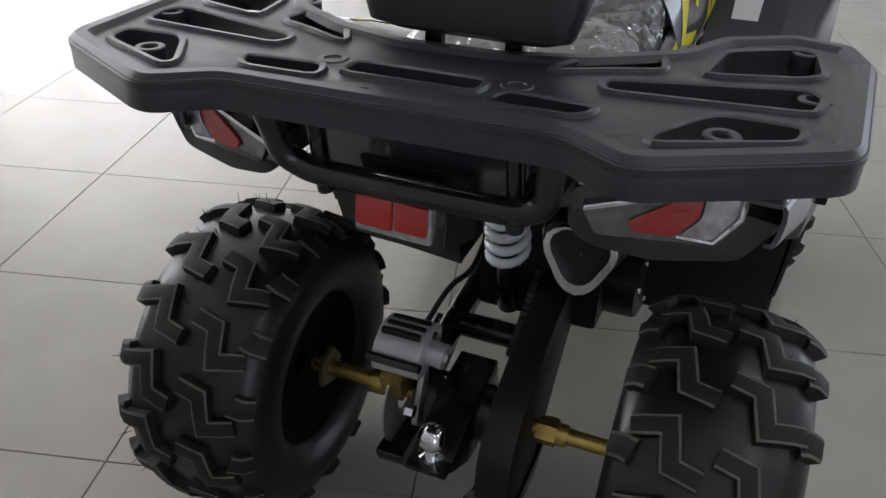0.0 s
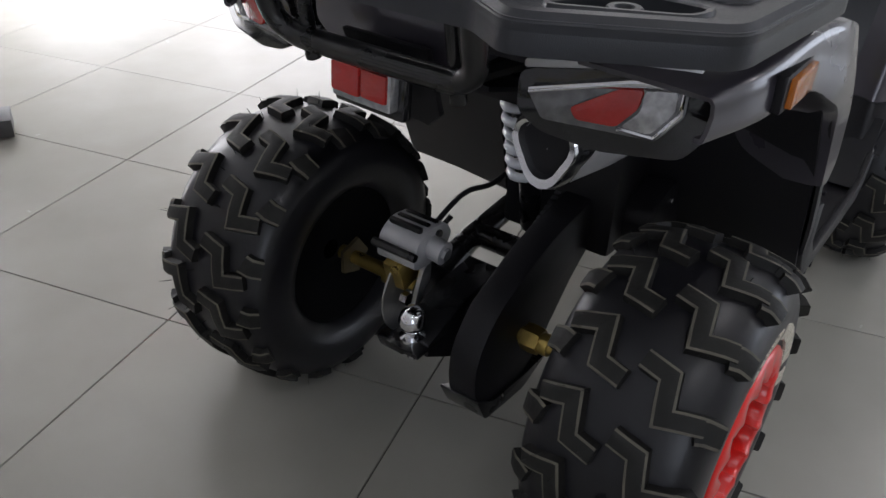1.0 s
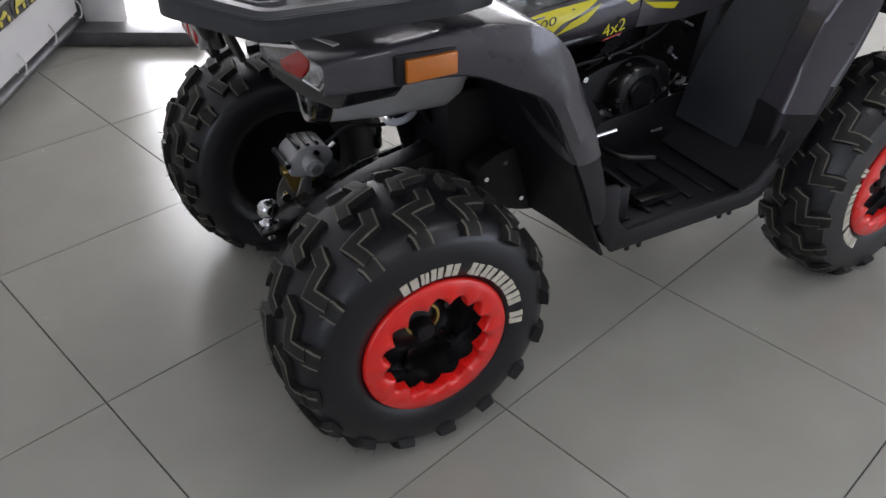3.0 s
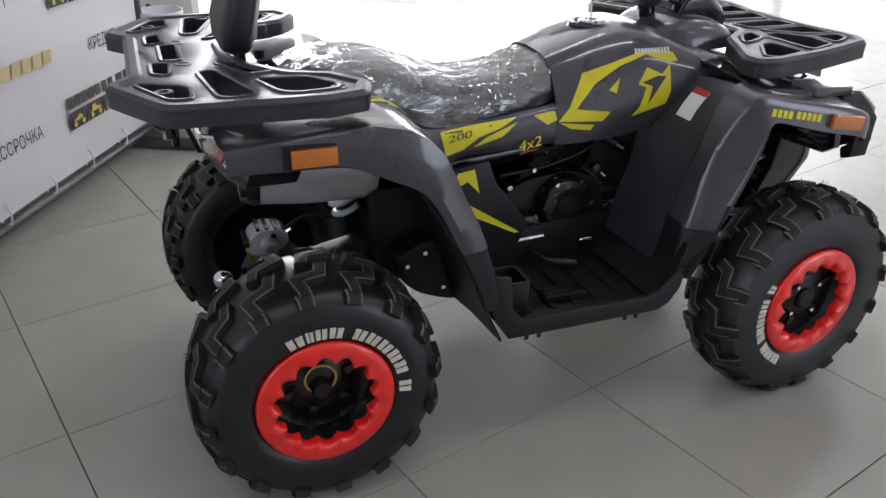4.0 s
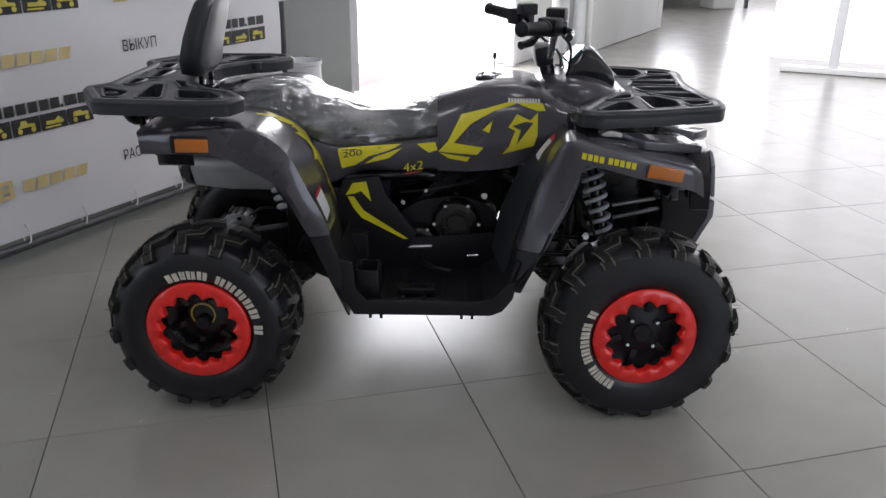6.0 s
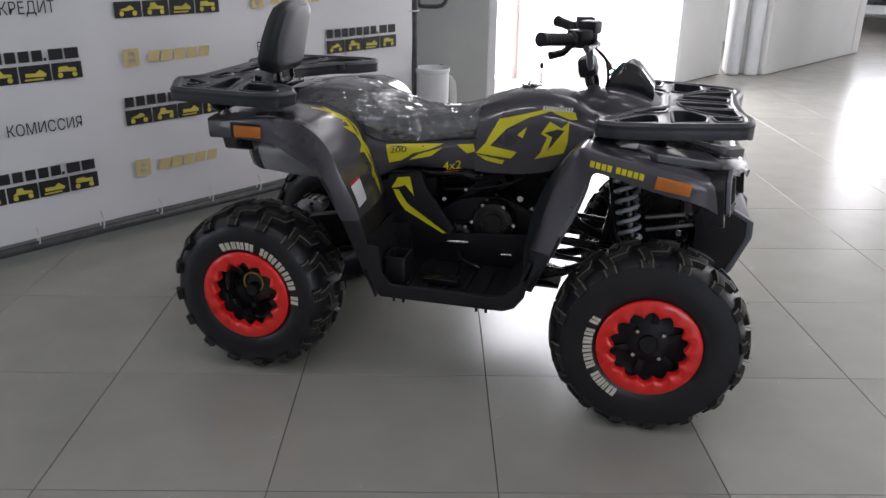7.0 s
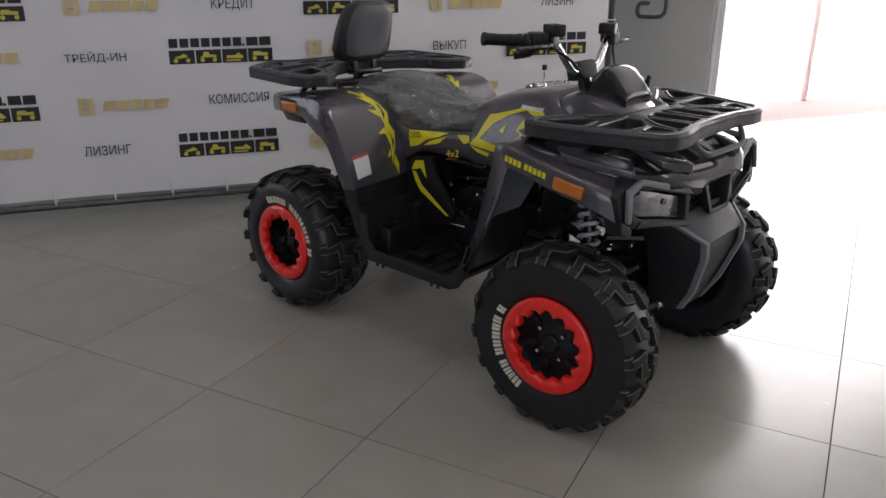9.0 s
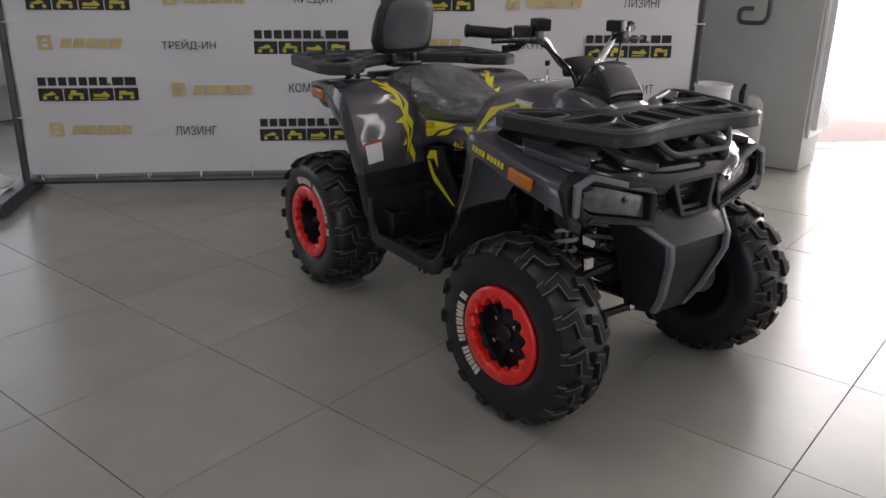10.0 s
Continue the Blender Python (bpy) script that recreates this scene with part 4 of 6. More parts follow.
side_bvh = {}
for sgn in (-1, 1):
    rows = []
    for x, lo, hi in ((0.29, 0.60, 0.735), (0.345, 0.592, 0.712), (0.42, 0.628, 0.712), (0.52, 0.632, 0.722), (0.62, 0.636, 0.734), (0.665, 0.638, 0.742)):
        rows.append([(x, sgn * 0.150, hi), (x, sgn * 0.168, hi - 0.012), (x, sgn * 0.174, (lo + hi) / 2), (x, sgn * 0.166, lo + 0.008), (x, sgn * 0.145, lo)])
    bm = bmesh.new()
    loft(bm, smooth_loft(rows, 3, 2))
    solid(bm, 0.003)
    side_bvh[sgn] = BVHTree.FromBMesh(bm)
    part("side_cover", bm, "body", quad, "dark charcoal side cover with yellow decals", smooth=40)
    poly = [(0.372, 0.605), (0.478, 0.622), (0.500, 0.560), (0.592, 0.440), (0.570, 0.392), (0.47, 0.36), (0.345, 0.355), (0.33, 0.48)]
    hole = [(0.452, 0.555), (0.472, 0.53), (0.535, 0.45), (0.51, 0.43), (0.45, 0.50)]
    bm = slab(poly, [], lambda a, b, d: (a, sgn * d, b), 0.158, 0.178)
    part("lower_side_panel", bm, "plastic_dark", quad, "black plastic panel with a yellow stripe", bevel=0.005)
    bm = slab([(0.325, 0.50), (0.60, 0.42), (0.86, 0.44), (0.86, 0.30), (0.36, 0.30)], [], lambda a, b, d: (a, sgn * d, b), 0.150, 0.164)
    part("heel_guard", bm, "matte", quad, "matte black heel guard", bevel=0.004)


def decal(name, polys, material, bvh, sgn, lift=0.0012, parent=None, label=""):
    """Thin printed foil laid on a side of the bodywork: polygons in (x, z)."""
    if len(polys) > 1:
        return [decal(name, [poly], material, bvh, sgn, lift, parent, label) for poly in polys][0]
    bm = bmesh.new()
    bm.faces.new([bm.verts.new((a, 0, b)) for a, b in polys[0]])
    bm.normal_update()
    bmesh.ops.triangulate(bm, faces=bm.faces[:])
    for _ in range(2):
        long = [e for e in bm.edges if e.calc_length() > 0.02]
        bmesh.ops.subdivide_edges(bm, edges=long, cuts=1)
        bmesh.ops.triangulate(bm, faces=bm.faces[:])
    for v in bm.verts:
        hit, nrm, _, _ = bvh.ray_cast(Vector((v.co.x, sgn * 2.0, v.co.z)), Vector((0, -sgn, 0)))
        if hit is None:
            hit, nrm, _, _ = bvh.find_nearest(Vector((v.co.x, sgn * 0.2, v.co.z)))
        if nrm.y * sgn < 0:
            nrm = -nrm
        v.co = hit + nrm * lift
    return part(name, bm, material, parent or quad, label, smooth=60)


four = [
    [(0.657, 0.700), (0.686, 0.731), (0.725, 0.807), (0.802, 0.828), (0.871, 0.850), (0.902, 0.850), (0.818, 0.820), (0.752, 0.782), (0.703, 0.727), (0.791, 0.717), (0.772, 0.694)],
    [(0.787, 0.767), (0.817, 0.795), (0.806, 0.759)],
    [(0.846, 0.700), (0.936, 0.728), (0.946, 0.760), (0.946, 0.822), (0.924, 0.800), (0.886, 0.816), (0.862, 0.778), (0.882, 0.770), (0.864, 0.722)],
    [(0.866, 0.853), (0.902, 0.856), (0.960, 0.846), (0.968, 0.828), (0.946, 0.826), (0.904, 0.838)],
]
for sgn in (-1, 1):
    decal("decal", four, "yellow", tank_bvh, sgn, 0.0015, tank, "yellow number four graphic")
    decal("decal", [[(0.872, 0.782), (0.912, 0.796), (0.934, 0.794), (0.914, 0.768), (0.886, 0.730), (0.898, 0.772)]], "decal_dark", tank_bvh, sgn, 0.0024, tank)
    decal("decal", [[(0.66, 0.697), (0.752, 0.686), (0.743, 0.672), (0.690, 0.680)]], "yellow", tank_bvh, sgn, 0.0015, tank)
    decal("decal", [[(0.860 + i * 0.0085, 0.846), (0.866 + i * 0.0085, 0.846), (0.867 + i * 0.0085, 0.857), (0.861 + i * 0.0085, 0.857)] for i in range(11)], "paper", tank_bvh, sgn, 0.0024, tank)
    decal("decal", [[(0.36, 0.700), (0.413, 0.706), (0.549, 0.718), (0.505, 0.698), (0.452, 0.682), (0.413, 0.655), (0.372, 0.643)], [(0.437, 0.658), (0.471, 0.681), (0.549, 0.708), (0.511, 0.678)], [(0.593, 0.719), (0.648, 0.726), (0.655, 0.704), (0.629, 0.695)]], "yellow", side_bvh[sgn], sgn, 0.0015)
    for poly in ([(0.380, 0.560), (0.402, 0.598), (0.442, 0.604), (0.456, 0.540), (0.426, 0.574), (0.408, 0.566)], [(0.386, 0.556), (0.404, 0.556), (0.432, 0.512), (0.566, 0.421), (0.553, 0.420), (0.426, 0.488), (0.402, 0.520)]):
        part("decal", slab(poly, [], lambda a, b, d: (a, sgn * d, b), 0.1782, 0.1795), "yellow", quad)


def side_text(text, x0, x1, z0, z1, y, sgn, material, lift=0.0):
    cu = bpy.data.curves.new("text", "FONT")
    cu.body, cu.size, cu.extrude = text, 0.1, 0.0
    tmp = new("text", cu)
    me = bpy.data.meshes.new_from_object(tmp.evaluated_get(bpy.context.evaluated_depsgraph_get()))
    bpy.data.objects.remove(tmp)
    xs, ys = [v.co.x for v in me.vertices], [v.co.y for v in me.vertices]
    for v in me.vertices:
        a = (v.co.x - min(xs)) / (max(xs) - min(xs))
        b = (v.co.y - min(ys)) / (max(ys) - min(ys))
        v.co = ((x0 + (x1 - x0) * a) if sgn < 0 else (x1 - (x1 - x0) * a), sgn * y, z0 + (z1 - z0) * b + 0.18 * (x1 - x0) * (a - 0.5))
    me.materials.append(M[material])
    ob = new("number", me)
    ob.parent = quad
    return ob


for sgn in (-1, 1):
    side_text("200", 0.376, 0.432, 0.682, 0.700, 0.1815, sgn, "decal_dark")
    side_text("4x2", 0.553, 0.612, 0.642, 0.668, 0.1815, sgn, "yellow")
    side_text("-", 0.556, 0.606, 0.634, 0.637, 0.1815, sgn, "decal_red")

# --- fenders ---


def fender(name, stations, sgn, label, material="body", thick=0.006):
    rows = [[Vector((p[0], sgn * p[1], p[2])) for p in st] for st in stations]
    bm = bmesh.new()
    loft(bm, smooth_loft(rows, 4, 3))
    solid(bm, thick)
    bvh = BVHTree.FromBMesh(bm)
    ob = part(name, bm, material, quad, label, smooth=46)
    return ob, bvh


rear_top_st = [
    [(-0.145, 0.16, 0.800), (-0.150, 0.27, 0.800), (-0.150, 0.385, 0.797), (-0.140, 0.412, 0.785), (-0.140, 0.408, 0.742), (-0.138, 0.395, 0.738)],
    [(-0.05, 0.16, 0.812), (-0.05, 0.29, 0.815), (-0.05, 0.415, 0.812), (-0.05, 0.441, 0.798), (-0.05, 0.444, 0.752), (-0.05, 0.43, 0.748)],
    [(0.08, 0.165, 0.824), (0.08, 0.30, 0.828), (0.08, 0.432, 0.826), (0.08, 0.458, 0.812), (0.08, 0.461, 0.751), (0.08, 0.425, 0.747)],
    [(0.17, 0.165, 0.822), (0.175, 0.30, 0.826), (0.19, 0.44, 0.818), (0.19, 0.467, 0.804), (0.162, 0.472, 0.716), (0.160, 0.36, 0.712)],
]
rear_leg_st = [
    [(0.235, 0.165, 0.795), (0.25, 0.30, 0.785), (0.262, 0.435, 0.765), (0.262, 0.462, 0.752), (0.222, 0.470, 0.684), (0.220, 0.32, 0.675)],
    [(0.285, 0.165, 0.735), (0.305, 0.30, 0.700), (0.312, 0.43, 0.665), (0.310, 0.457, 0.655), (0.258, 0.466, 0.635), (0.262, 0.31, 0.622)],
    [(0.325, 0.165, 0.645), (0.345, 0.30, 0.615), (0.344, 0.43, 0.595), (0.342, 0.454, 0.588), (0.288, 0.463, 0.574), (0.290, 0.33, 0.565)],
    [(0.352, 0.165, 0.545), (0.366, 0.30, 0.540), (0.364, 0.43, 0.535), (0.364, 0.451, 0.532), (0.312, 0.460, 0.528), (0.310, 0.40, 0.524)],
]
rear_foot_st = [
    [(0.350, 0.165, 0.544), (0.364, 0.30, 0.539), (0.362, 0.43, 0.534), (0.362, 0.450, 0.531), (0.312, 0.459, 0.527)],
    [(0.358, 0.165, 0.490), (0.382, 0.30, 0.460), (0.394, 0.43, 0.430), (0.396, 0.449, 0.425), (0.352, 0.456, 0.430)],
    [(0.370, 0.165, 0.415), (0.394, 0.30, 0.395), (0.406, 0.43, 0.375), (0.408, 0.446, 0.370), (0.372, 0.452, 0.375)],
]
front_st = [
    [(1.398, 0.330, 0.712), (1.396, 0.395, 0.703), (1.390, 0.418, 0.693), (1.390, 0.418, 0.640)],
    [(1.33, 0.350, 0.752), (1.33, 0.428, 0.742), (1.33, 0.455, 0.733), (1.33, 0.458, 0.678)],
    [(1.20, 0.360, 0.782), (1.20, 0.438, 0.773), (1.20, 0.462, 0.763), (1.20, 0.466, 0.708)],
    [(1.09, 0.365, 0.802), (1.09, 0.440, 0.795), (1.09, 0.462, 0.786), (1.10, 0.466, 0.735)],
    [(1.01, 0.365, 0.812), (1.003, 0.435, 0.808), (1.005, 0.458, 0.798), (1.048, 0.465, 0.742)],
    [(0.957, 0.355, 0.735), (0.955, 0.405, 0.726), (0.958, 0.430, 0.716), (1.032, 0.466, 0.692)],
    [(0.926, 0.345, 0.635), (0.926, 0.397, 0.632), (0.928, 0.422, 0.628), (1.006, 0.466, 0.618)],
    [(0.886, 0.340, 0.497), (0.886, 0.395, 0.492), (0.888, 0.420, 0.487), (0.948, 0.463, 0.490)],
]
front_foot_st = [
    [(0.8865, 0.340, 0.496), (0.8865, 0.394, 0.491), (0.8885, 0.419, 0.486), (0.947, 0.462, 0.489)],
    [(0.862, 0.340, 0.380), (0.862, 0.40, 0.370), (0.866, 0.428, 0.365), (0.896, 0.452, 0.368)],
]
knee_st = [
    [(1.02, 0.205, 0.790), (1.02, 0.29, 0.800), (1.015, 0.362, 0.806)],
    [(0.965, 0.205, 0.735), (0.960, 0.29, 0.735), (0.961, 0.362, 0.732)],
    [(0.900, 0.195, 0.640), (0.915, 0.29, 0.630), (0.924, 0.357, 0.622)],
    [(0.855, 0.180, 0.520), (0.875, 0.29, 0.510), (0.890, 0.352, 0.502)],
    [(0.830, 0.170, 0.390), (0.848, 0.29, 0.380), (0.859, 0.347, 0.376)],
]
# yellow flames on the rear fenders: (y, z)
flames = [[(0.255, 0.822), (0.225, 0.800), (0.240, 0.760), (0.232, 0.720), (0.245, 0.690), (0.235, 0.650), (0.250, 0.585), (0.215, 0.640), (0.195, 0.690), (0.210, 0.720), (0.195, 0.755), (0.215, 0.790)], [(0.30, 0.828), (0.225, 0.832), (0.25, 0.806)], [(0.225, 0.62), (0.212, 0.58), (0.222, 0.545), (0.24, 0.59)], [(0.232, 0.805), (0.292, 0.815), (0.262, 0.796), (0.236, 0.782)], [(0.238, 0.768), (0.284, 0.776), (0.258, 0.757), (0.232, 0.742)], [(0.240, 0.712), (0.276, 0.695), (0.250, 0.690), (0.238, 0.690)], [(0.244, 0.640), (0.266, 0.610), (0.247, 0.618)]]
flame_gaps = [[(0.230, 0.792), (0.222, 0.770), (0.226, 0.735), (0.212, 0.752), (0.218, 0.780)], [(0.226, 0.700), (0.222, 0.668), (0.232, 0.630), (0.212, 0.662)]]
fender_bvh = {}
for sgn in (-1, 1):
    rf, fender_bvh["rear", sgn] = fender("rear_fender", rear_top_st + rear_leg_st, sgn, "dark charcoal glossy rear fender")
    ff, fender_bvh["front", sgn] = fender("front_fender", front_st, sgn, "dark charcoal front fender with an amber marker")
    fender("fender_foot", front_foot_st, sgn, "matte black plastic foot of the fender", "plastic_dark")
    fender("fender_foot", rear_foot_st, sgn, "matte black plastic foot of the fender", "plastic_dark")
    knee, knee_bvh = fender("knee_guard", knee_st, sgn, "black textured plastic knee guard", "plastic")
    # inner panel of the rear arch, facing the wheel
    bm = bmesh.new()
    loft(bm, smooth_loft([[(0.172, sgn * 0.22, 0.738), (0.182, sgn * 0.34, 0.738), (0.192, sgn * 0.462, 0.736)], [(0.200, sgn * 0.22, 0.700), (0.225, sgn * 0.34, 0.682), (0.245, sgn * 0.462, 0.662)], [(0.222, sgn * 0.22, 0.668), (0.256, sgn * 0.34, 0.634), (0.288, sgn * 0.461, 0.590)]], 3, 3))
    part("arch_panel", solid(bm, 0.004), "matte", quad, "black inner face of the rear arch", smooth=50)
    # black liner behind the rear fender's front leg
    bm = bmesh.new()
    loft(bm, [[(x - 0.022, sgn * y, z) for x, y, z in row] for row in (
        [(0.215, 0.15, 0.72), (0.235, 0.30, 0.71), (0.245, 0.45, 0.685)],
        [(0.30, 0.15, 0.60), (0.325, 0.30, 0.57), (0.335, 0.448, 0.535)],
        [(0.345, 0.15, 0.45), (0.375, 0.30, 0.43), (0.385, 0.444, 0.40)],
        [(0.385, 0.15, 0.30), (0.420, 0.30, 0.29), (0.435, 0.442, 0.285)])])
    part("fender_liner", solid(bm, 0.006), "matte", quad, "matte black wheel-arch liner")
    # amber markers
    part("side_marker", boxed((0.018, sgn * 0.461, 0.777), (0.088, 0.012, 0.036)), "orange", rf, "amber side reflector", bevel=0.003)
    part("marker_base", boxed((0.012, sgn * 0.452, 0.778), (0.105, 0.014, 0.046)), "matte", rf, bevel=0.003)
    part("side_marker", boxed((1.258, sgn * 0.472, 0.727), (0.094, 0.012, 0.034), turn(y=9)), "orange", ff, "amber side reflector", bevel=0.003)
    # warning labels
    for poly, m_, lift in (([(0.250, 0.774), (0.310, 0.776), (0.306, 0.712), (0.250, 0.712)], "paper", 0.0015), ([(0.250, 0.776), (0.310, 0.778), (0.309, 0.766), (0.250, 0.764)], "decal_red", 0.0025)):
        bm = bmesh.new()
        bm.faces.new([bm.verts.new((0.5, sgn * a, b)) for a, b in poly])
        bmesh.ops.subdivide_edges(bm, edges=bm.edges[:], cuts=4, use_grid_fill=True)
        for v in bm.verts:
            hit, nrm, _, _ = knee_bvh.ray_cast(v.co, Vector((1, 0, 0)))
            if hit is not None:
                v.co = hit + (nrm if nrm.x < 0 else -nrm) * lift
        part("label", bm, m_, knee, smooth=60)
    # words on the front fender as plain slanted bars
    decal("decal", [[(1.035 + i * 0.0155 + (0.008 if i > 3 else 0), 0.762 - i * 0.0031), (1.047 + i * 0.0155 + (0.008 if i > 3 else 0), 0.7596 - i * 0.0031), (1.049 + i * 0.0155 + (0.008 if i > 3 else 0), 0.777 - i * 0.0031), (1.037 + i * 0.0155 + (0.008 if i > 3 else 0), 0.7794 - i * 0.0031)] for i in range(9)], "yellow", fender_bvh["front", sgn], sgn, 0.0015)
    # rear fender: sticker and yellow flames on the face towards the rider
    for name, polys, m_, lift in (("label", [[(0.425, 0.628), (0.355, 0.637), (0.360, 0.572), (0.425, 0.563)]], "paper", 0.0015),
                                  ("decal", [[(0.425, 0.636), (0.355, 0.645), (0.3553, 0.636), (0.425, 0.627)]], "decal_red", 0.0022),
                                  ("decal", flames, "yellow", 0.0015), ("decal", flame_gaps, "decal_dark", 0.0024)):
        for poly in polys:
            bm = bmesh.new()
            bm.faces.new([bm.verts.new((0, a, b)) for a, b in poly])
            bm.normal_update()
            bmesh.ops.triangulate(bm, faces=bm.faces[:])
            for _ in range(2):
                bmesh.ops.subdivide_edges(bm, edges=[e for e in bm.edges if e.calc_length() > 0.015], cuts=1)
                bmesh.ops.triangulate(bm, faces=bm.faces[:])
            for v in bm.verts:
                bvh = fender_bvh["rear", sgn]
                hit, nrm, _, _ = bvh.ray_cast(Vector((2.0, sgn * v.co.y, v.co.z)), Vector((-1, 0, 0)))
                if hit is None:
                    hit, nrm, _, _ = bvh.find_nearest(Vector((0.3, sgn * v.co.y, v.co.z)))
                v.co = hit + (nrm if nrm.x > 0 else -nrm) * lift
            part(name, bm, m_, rf, smooth=60)
    # footwell
    poly = [(0.388, 0.455), (0.385, 0.36), (0.425, 0.290), (0.812, 0.292), (0.846, 0.306), (0.874, 0.345), (0.884, 0.400), (0.862, 0.395), (0.815, 0.345), (0.78, 0.335), (0.46, 0.335), (0.432, 0.37), (0.425, 0.45)]
    well = part("footwell", slab(poly, [], lambda a, b, d: (a, sgn * d, b), 0.436, 0.450), "plastic_dark", quad, "matte black plastic footwell", bevel=0.004)
    part("floor_board", boxed((0.615, sgn * 0.305, 0.312), (0.40, 0.270, 0.016)), "plastic_dark", well, bevel=0.004)
    bm = bmesh.new()
    loft(bm, [[(0.80, sgn * 0.17, 0.32), (0.80, sgn * 0.445, 0.32)], [(0.862, sgn * 0.17, 0.375), (0.862, sgn * 0.445, 0.372)], [(0.89, sgn * 0.17, 0.46), (0.89, sgn * 0.445, 0.455)]])
    part("toe_board", solid(bm, 0.01), "plastic_dark", well)
    bm = bmesh.new()
    loft(bm, [[(0.43, sgn * 0.17, 0.30), (0.43, sgn * 0.445, 0.30)], [(0.415, sgn * 0.17, 0.40), (0.415, sgn * 0.448, 0.40)], [(0.385, sgn * 0.17, 0.475), (0.385, sgn * 0.45, 0.47)]])
    part("heel_board", solid(bm, 0.01), "plastic_dark", well)
    part("heel_pocket", slab(rounded([(0.424, 0.315), (0.494, 0.315), (0.494, 0.405), (0.424, 0.405)], 0.012), [rounded([(0.432, 0.323), (0.485, 0.323), (0.485, 0.397), (0.432, 0.397)], 0.008)], lambda a, b, d: (a, sgn * b, d), 0.325, 0.408), "plastic_dark", well, "black heel cup with an open top", bevel=0.003)
    for x in (0.50, 0.56, 0.62, 0.68, 0.74):
        part("grip_rib", boxed((x, sgn * 0.31, 0.3225), (0.012, 0.18, 0.008)), "plastic_dark", well, bevel=0.002)
    part("foot_peg", boxed((0.60, sgn * 0.36, 0.336), (0.11, 0.05, 0.018)), "black", well, bevel=0.004)
    for x in (0.47, 0.50, 0.73, 0.76):
        part("clip", boxed((x, sgn * 0.443, 0.287), (0.008, 0.006, 0.014)), "matte", well)

part("rear_deck", boxed((-0.04, 0, 0.792), (0.24, 0.36, 0.02)), "matte", quad, bevel=0.004)
part("under_seat_box", boxed((0.20, 0, 0.70), (0.34, 0.26, 0.12)), "matte", quad, bevel=0.01)

# --- tail: lamps, bumper, muffler, axle ---


def tail_x(y):
    return -0.152 + (abs(y) - 0.21) * 0.30


for sgn in (-1, 1):
    def at_tail(a, b, d):
        return (tail_x(a) - d, sgn * (a + 0.018), b + 0.004)
    lamp = part("tail_lamp", slab(rounded([(0.172, 0.774), (0.25, 0.786), (0.395, 0.800), (0.402, 0.745), (0.365, 0.692), (0.27, 0.686), (0.20, 0.700), (0.172, 0.722)], 0.014), [], at_tail, -0.10, 0.0), "gloss", quad, "rear lamp cluster in a glossy black housing", bevel=0.004)
    part("lamp_glass", slab(rounded([(0.186, 0.752), (0.300, 0.778), (0.362, 0.785), (0.362, 0.748), (0.336, 0.714), (0.205, 0.718)], 0.006), [], at_tail, 0.0, 0.006), "lens_smoke", lamp, "smoky clear lamp glass", bevel=0.002)
    part("glass_trim", slab(rounded([(0.190, 0.757), (0.300, 0.783), (0.364, 0.791), (0.364, 0.785), (0.300, 0.777), (0.190, 0.750)], 0.002), [], at_tail, 0.0, 0.012), "chrome", lamp, bevel=0.002)
    part("red_lens", slab(rounded([(0.238, 0.740), (0.288, 0.770), (0.316, 0.774), (0.313, 0.750), (0.292, 0.725), (0.246, 0.726)], 0.006), [], at_tail, 0.0, 0.011), "lens_red", lamp, "red lamp lens", bevel=0.003)
    part("clear_lens", slab(rounded([(0.317, 0.773), (0.352, 0.777), (0.352, 0.752), (0.330, 0.722), (0.296, 0.726), (0.316, 0.748)], 0.006), [], at_tail, 0.0, 0.010), "lens_clear", lamp, "clear lamp lens", bevel=0.003)
    part("lamp_trim", slab(rounded([(0.18, 0.788), (0.26, 0.796), (0.37, 0.804), (0.37, 0.796), (0.26, 0.788), (0.18, 0.778)], 0.003), [], at_tail, -0.006, 0.005), "alu", lamp, "silver trim over the lamp", bevel=0.002)
    part("lamp_rim", tubed([at_tail(a, b, 0.006) for a, b in ((0.250, 0.768), (0.318, 0.776), (0.357, 0.781), (0.357, 0.750), (0.333, 0.717), (0.292, 0.722))], 0.003, 6), "chrome", lamp)

part("tail_panel", slab(rounded([(-0.14, 0.770), (-0.14, 0.815), (0.14, 0.815), (0.14, 0.770), (0.10, 0.745), (-0.10, 0.745)], 0.012), [], lambda a, b, d: (-0.175 - d + 0.6 * a * a, a, b), -0.05, 0.0), "body", quad, "dark charcoal tail panel", bevel=0.006)
part("rear_bumper", tubed([(-0.270, 0.172, 0.855), (-0.248, 0.165, 0.790), (-0.238, 0.135, 0.771), (-0.238, 0.06, 0.770), (-0.238, -0.06, 0.770), (-0.238, -0.135, 0.771), (-0.246, -0.165, 0.790), (-0.268, -0.172, 0.855)], 0.0155, 14, 5), "black", quad, "black tubular rear bumper")
brake = part("brake_lamp", boxed((-0.224, 0.024, 0.729), (0.022, 0.100, 0.052), turn(x=2)), "lens_clear", quad, "red brake lamp in a clear housing", bevel=0.005)
part("red_lens", boxed((-0.2345, 0.047, 0.734), (0.012, 0.048, 0.040), turn(x=2)), "lens_red", brake, "red lamp lens", bevel=0.004)
part("red_lens", boxed((-0.2335, 0.000, 0.733), (0.012, 0.042, 0.038), turn(x=2)), "lens_red", brake, "red lamp lens", bevel=0.004)
part("lamp_back", boxed((-0.210, 0.024, 0.724), (0.018, 0.118, 0.070), turn(x=2)), "gloss", brake, bevel=0.004)
